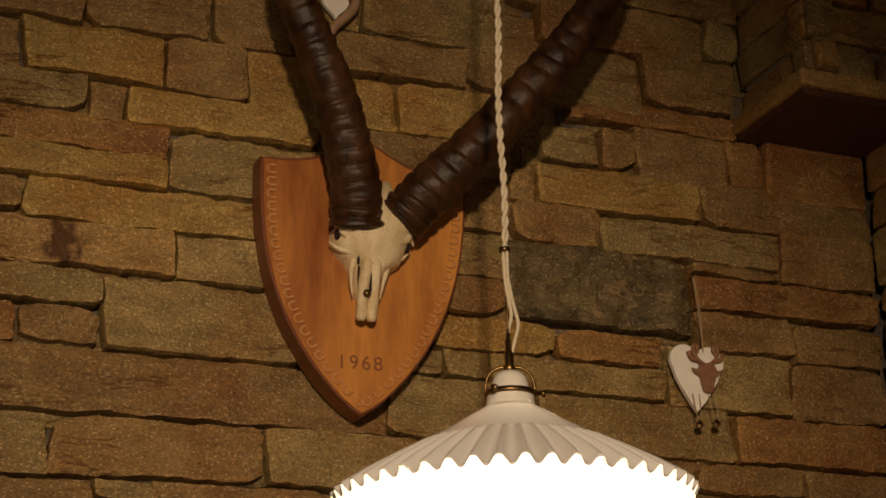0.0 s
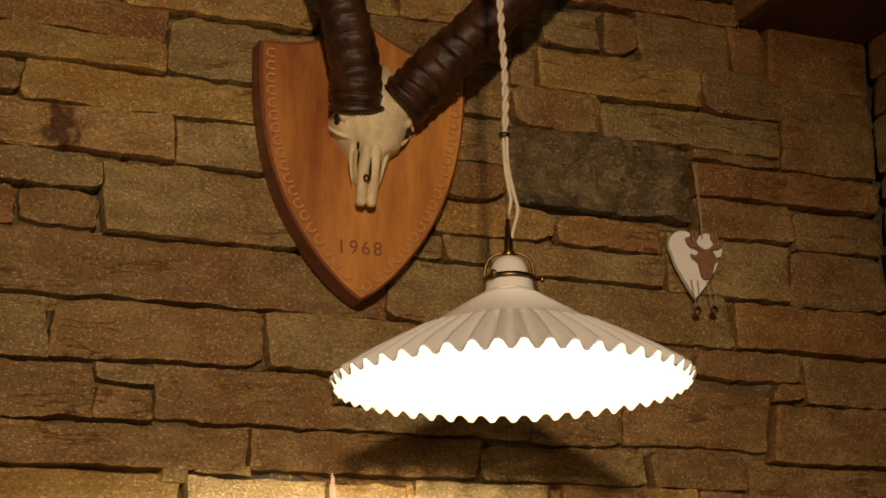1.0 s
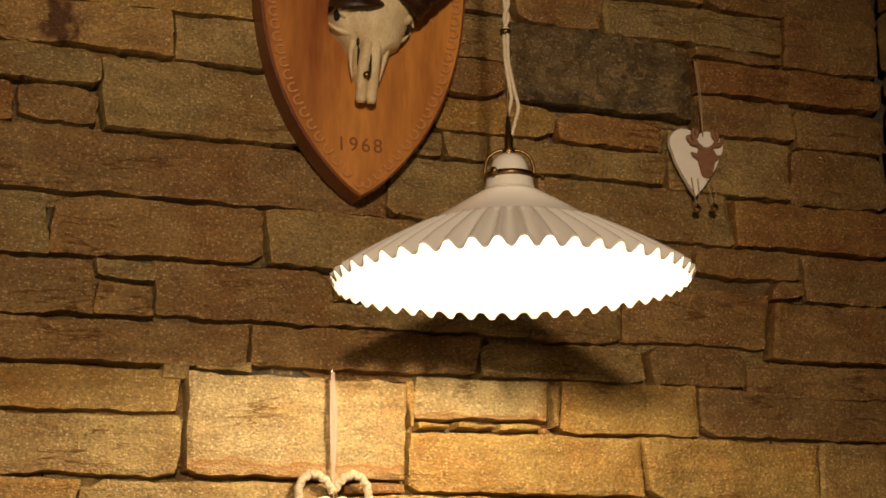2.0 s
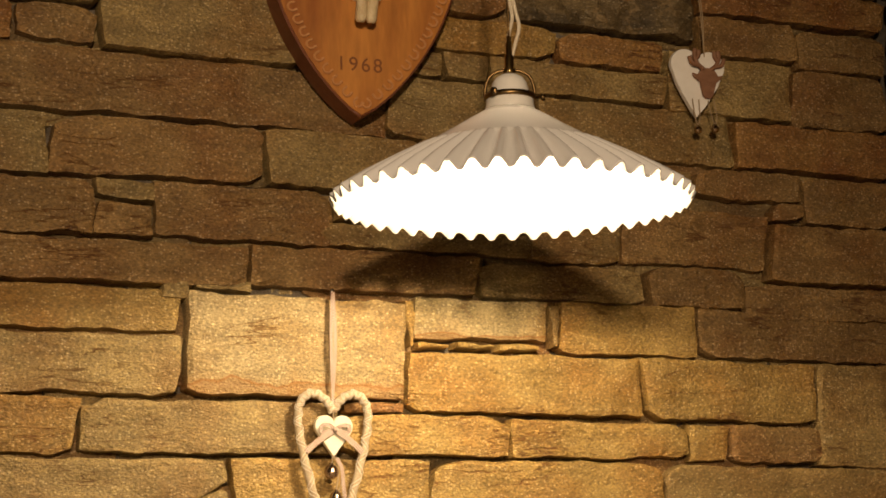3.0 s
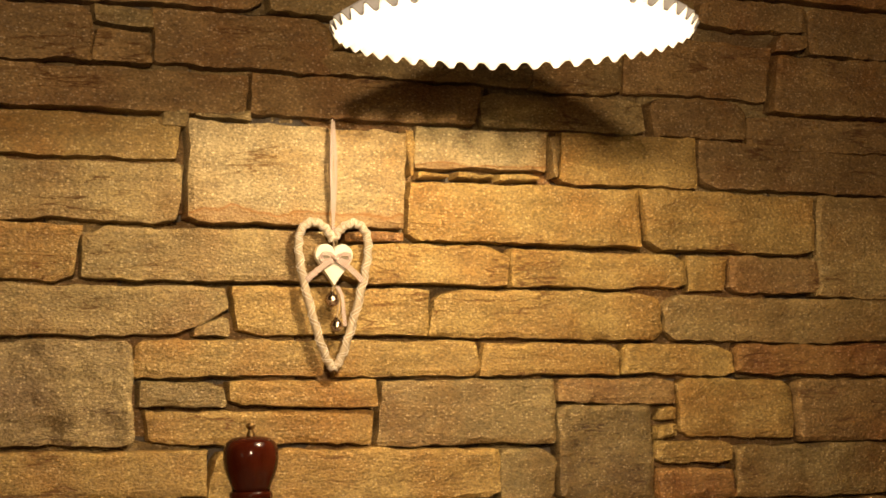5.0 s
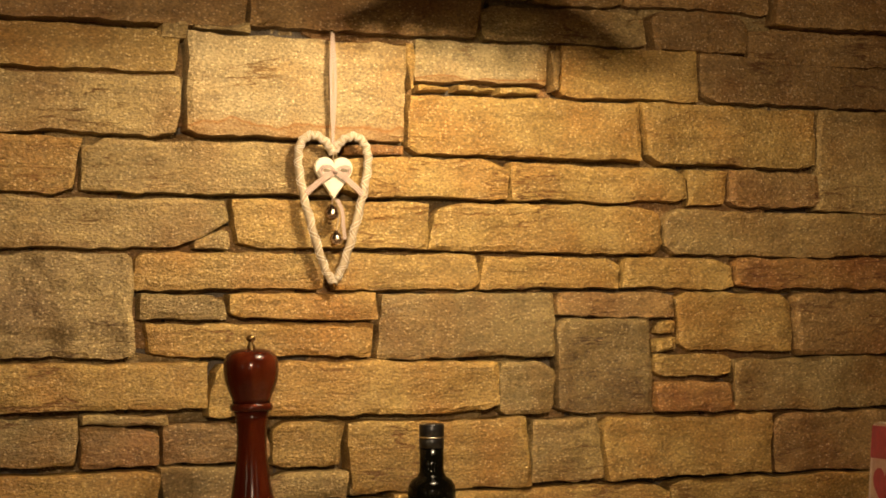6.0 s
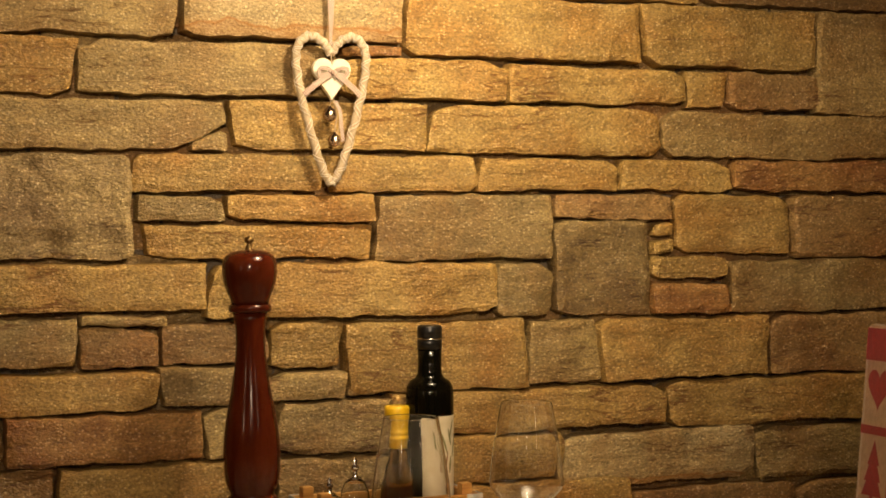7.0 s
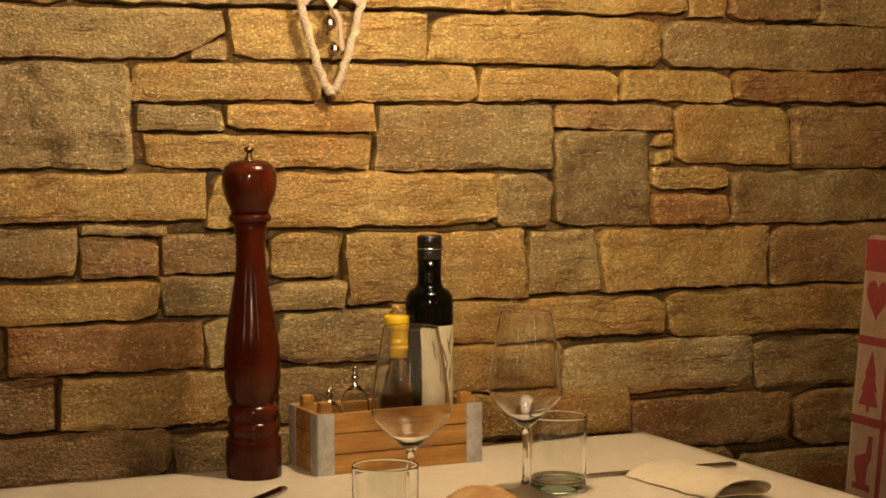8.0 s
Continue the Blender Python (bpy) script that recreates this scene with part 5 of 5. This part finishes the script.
STONES += [
    (1171, 1479, 2315, 2388, "o"), (1483, 1826, 2312, 2386, "b"), (1186, 1287, 2395, 2449, "g"), (1292, 1355, 2390, 2454, "b"), (1361, 1539, 2381, 2478, "b"), (1543, 1607, 2378, 2477, "r"),
    (1614, 1826, 2381, 2486, "r"), (1247, 1561, 2477, 2516, "r"), (1384, 1565, 2529, 2624, "b"), (1197, 1376, 2505, 2610, "g"), (1190, 1507, 2617, 2698, "b"), (1511, 1577, 2627, 2704, "g"),
    (1123, 1351, 2689, 2768, "b"), (1360, 1587, 2713, 2813, "b"), (1394, 1627, 1978, 2073, "g"), (1633, 1826, 1972, 2068, "b"), (1153, 1509, 1894, 1985, "g"), (205, 383, 1798, 1878, "g"),
    (388, 702, 1805, 1883, "b"), (707, 947, 1809, 1888, "g"), (952, 1352, 1827, 1905, "g"), (205, 448, 1714, 1790, "b"), (455, 537, 1769, 1796, "g"), (458, 536, 1718, 1761, "b"),
]
STONES += [
    (542, 810, 1718, 1799, "b"), (205, 679, 1648, 1706, "b"), (792, 1135, 1720, 1748, "g"), (1140, 1292, 1715, 1781, "g"), (819, 1296, 1763, 1816, "g"), (685, 1047, 1651, 1714, "b"),
    (1052, 1337, 1652, 1707, "g"), (1343, 1521, 1650, 1713, "b"), (1526, 1826, 1649, 1698, "b"), (1299, 1571, 1722, 1816, "b"), (1581, 1638, 1806, 1837, "b"), (1577, 1826, 1701, 1800, "b"),
    (1646, 1826, 1806, 1877, "b"), (1434, 1642, 1836, 1884, "b"), (1298, 1429, 1818, 1872, "g"), (1520, 1826, 1895, 1974, "r"), (205, 573, 1580, 1641, "o"), (553, 594, 1635, 1651, "g"),
    (597, 680, 1641, 1651, "g"), (205, 582, 1487, 1572, "g"), (588, 921, 1491, 1639, "p"), (928, 942, 1571, 1638, "o"), (941, 1162, 1584, 1651, "p"), (1168, 1181, 1577, 1646, "g"),
]
STONES += [
    (1186, 1429, 1571, 1654, "o"), (946, 1000, 1569, 1576, "o"), (1005, 1065, 1571, 1579, "o"), (1084, 1137, 1572, 1581, "o"), (1433, 1826, 1574, 1652, "b"), (927, 1321, 1474, 1566, "o"),
    (829, 925, 1471, 1484, "r"), (1325, 1644, 1468, 1564, "o"), (1650, 1826, 1398, 1564, "g"), (205, 434, 1404, 1485, "o"), (441, 818, 1405, 1482, "g"), (823, 1090, 1406, 1466, "o"),
    (1096, 1402, 1406, 1465, "o"), (1408, 1477, 1407, 1462, "o"), (1483, 1656, 1403, 1461, "b"), (205, 651, 1328, 1399, "g"), (598, 655, 1328, 1347, "g"), (659, 961, 1333, 1401, "o"),
    (966, 1357, 1328, 1403, "o"), (1361, 1826, 1323, 1398, "g"), (205, 516, 1174, 1317, "q"), (514, 797, 1270, 1322, "o"), (802, 1044, 1269, 1322, "o"), (1049, 1285, 1273, 1320, "o"),
]
STONES += [
    (1289, 1491, 1271, 1322, "o"), (1496, 1826, 1271, 1322, "r"), (523, 647, 1227, 1264, "g"), (651, 876, 1226, 1264, "o"), (881, 1172, 1168, 1264, "g"), (1177, 1382, 1229, 1266, "b"),
    (1388, 1599, 1171, 1264, "o"), (1605, 1826, 1163, 1262, "b"), (542, 867, 1170, 1221, "o"), (1174, 1340, 1077, 1222, "k"), (1353, 1384, 1198, 1216, "o"), (1350, 1383, 1172, 1192, "o"),
    (1346, 1478, 1129, 1166, "o"), (1348, 1484, 1073, 1123, "r"), (1489, 1826, 1074, 1158, "g"), (205, 617, 1098, 1167, "o"), (629, 1071, 1084, 1162, "o"), (1077, 1164, 1081, 1158, "g"),
    (205, 437, 1026, 1095, "g"), (440, 558, 1080, 1095, "g"), (443, 553, 1017, 1075, "b"), (558, 711, 1021, 1080, "b"), (556, 700, 963, 1017, "g"), (716, 825, 1007, 1073, "o"),
]
STONES += [
    (706, 832, 964, 1004, "g"), (832, 1121, 974, 1072, "o"), (836, 873, 967, 984, "g"), (1131, 1248, 980, 1070, "g"), (1254, 1558, 975, 1070, "o"), (1567, 1826, 974, 1068, "b"),
    (205, 551, 960, 1016, "o"), (339, 614, 886, 952, "r"), (205, 334, 889, 954, "b"), (621, 719, 885, 956, "g"), (724, 900, 884, 959, "g"), (905, 1368, 901, 960, "o"),
    (1373, 1826, 892, 965, "o"), (205, 404, 807, 882, "b"), (408, 723, 804, 879, "o"), (728, 909, 799, 877, "g"), (914, 1182, 827, 897, "o"), (1188, 1536, 812, 891, "p"),
    (1542, 1826, 800, 881, "g"), (909, 1304, 748, 817, "o"), (1312, 1613, 715, 797, "b"), (1619, 1826, 698, 788, "b"), (205, 567, 728, 803, "b"), (573, 899, 706, 786, "g"),
]
STONES += [
    (1385, 1506, 629, 707, "g"), (1512, 1826, 611, 694, "g"), (905, 1144, 672, 746, "b"), (1150, 1379, 648, 726, "b"),
]


def reach(stone, axis, side):
    """How far a stone grows towards its next neighbour, so that a joint of about 3 mm is left."""
    lo, hi = (2, 3) if axis == 0 else (0, 1)
    gaps = []
    for other in STONES:
        if other is not stone and min(stone[hi], other[hi]) - max(stone[lo], other[lo]) > 2:
            gap = other[axis * 2] - stone[axis * 2 + 1] if side else stone[axis * 2] - other[axis * 2 + 1]
            if gap > -3:
                gaps.append(gap)
    gap = min(gaps) if gaps else 0
    return min(8.0, (gap - 3.2) / 2) if gap > 3.2 else -0.8


def lay(parent):
    """Builds the stones one by one, each of its own outline."""
    for stone in STONES:
        x0, x1, z0, z1, kind = stone
        chip = {(205, 1328): (1, 0, 0.082, 0.040), (598, 1328): (0, 1, 0.045, 0.013)}.get((x0, z0))
        sides = [x0 - reach(stone, 0, 0), x1 + reach(stone, 0, 1), z0 - reach(stone, 1, 0), z1 + reach(stone, 1, 1)]
        verts, faces = stone_data(*[q / 1000 for q in sides], x0 * 0.37 + z0 * 1.71, 3.4 if kind in "qd" else 1.5 if z0 > 1640 else 1.9 if z0 < 1100 else 1.3, chip)
        mesh_object("stone", verts, faces, [STONE[kind]], parent)


lay(wall_north)


def courses(name, parent, x0, x1, z0, z1, m, seed, kinds="obgbrk"):
    """Plain courses of stones over a stretch of wall, joined into one piece of work."""
    rnd = random.Random(seed)
    verts, faces, index = [], [], []
    z = z0
    while z < z1 - 0.03:
        h = min(rnd.uniform(0.05, 0.11), z1 - z)
        x = x0
        while x < x1 - 0.02:
            w = min(rnd.uniform(0.12, 0.42), x1 - x)
            if x1 - x - w < 0.06:
                w = x1 - x
            v, f = stone_data(x + 0.0015, x + w - 0.0015, z + 0.0015, z + h - 0.0015, rnd.uniform(0, 900))
            base = len(verts)
            verts += [m @ Vector(q) for q in v]
            faces += [tuple(base + i for i in q) for q in f]
            index += [rnd.randrange(len(kinds))] * len(f)
            x += w
        z += h
    ob = mesh_object(name, verts, faces, [STONE[k] for k in kinds], parent, index)
    tagged(ob, "courses of split stone", kind="stuff")


same = Matrix.Identity(4)
courses("stone_courses", wall_north, -1.2, 0.203, 0.0, 2.94, same, 5)
courses("stone_courses", wall_north, 0.205, 1.826, 0.0, 0.685, same, 6)
# the bed of stones behind the face, seen only where a joint gapes
courses("backing_courses", wall_north, 0.205, 1.826, 0.685, 2.815, pose(0, 0.030, 0), 9, "bgk")
courses("stone_courses", wall_north, 0.205, 1.826, 2.815, 2.945, same, 7)
# side wall: the same stones turned to face -x
courses("stone_courses", wall_east, 0.004, 2.2, 0.0, 2.94, pose(CORNER, 0, 0, 0, 0, -90), 8)

# stone corbel that springs from the corner
corbel = thing("stone_corbel", (1.565, 0.0, 2.494), "projecting stone corbel on a slab with a darkened underside, in the corner", "corbel")
part("slab", block((0.27, 0.226, 0.031), (0.128, -0.109, 0.0105), 0.006), STONE["b"], corbel, "brown stone slab")
# added layer: the shade under the slab is put into its dark colour
part("board", block((0.258, 0.214, 0.012), (0.132, -0.103, -0.0105), 0.003), UNDERSIDE_SHADE, corbel, "dark red-brown layer that darkens the underside of the slab")
part("core", block((0.22, 0.194, 0.40), (0.140, -0.094, 0.228)), MORTAR, corbel)
for k, z in enumerate((0.030, 0.092, 0.165, 0.240, 0.305, 0.370)):
    h = (0.060, 0.071, 0.073, 0.063, 0.063, 0.066)[k]
    for (x0, x1) in (((0.0, 0.262),) if k % 2 else ((0.0, 0.15), (0.152, 0.262))):
        v, f = stone_data(x0 + 0.012, x1, z, z + h, 31 + k + x0)
        mesh_object("stone", [(x, y - 0.216, q) for x, y, q in v], f, [STONE["kbr"[k % 3]]], corbel)
    v, f = stone_data(-0.229, 0.018, z, z + h, 57 + k)
    mesh_object("stone", [(y + 0.022, x, q) for x, y, q in v], f, [STONE["bkb"[k % 3]]], corbel)
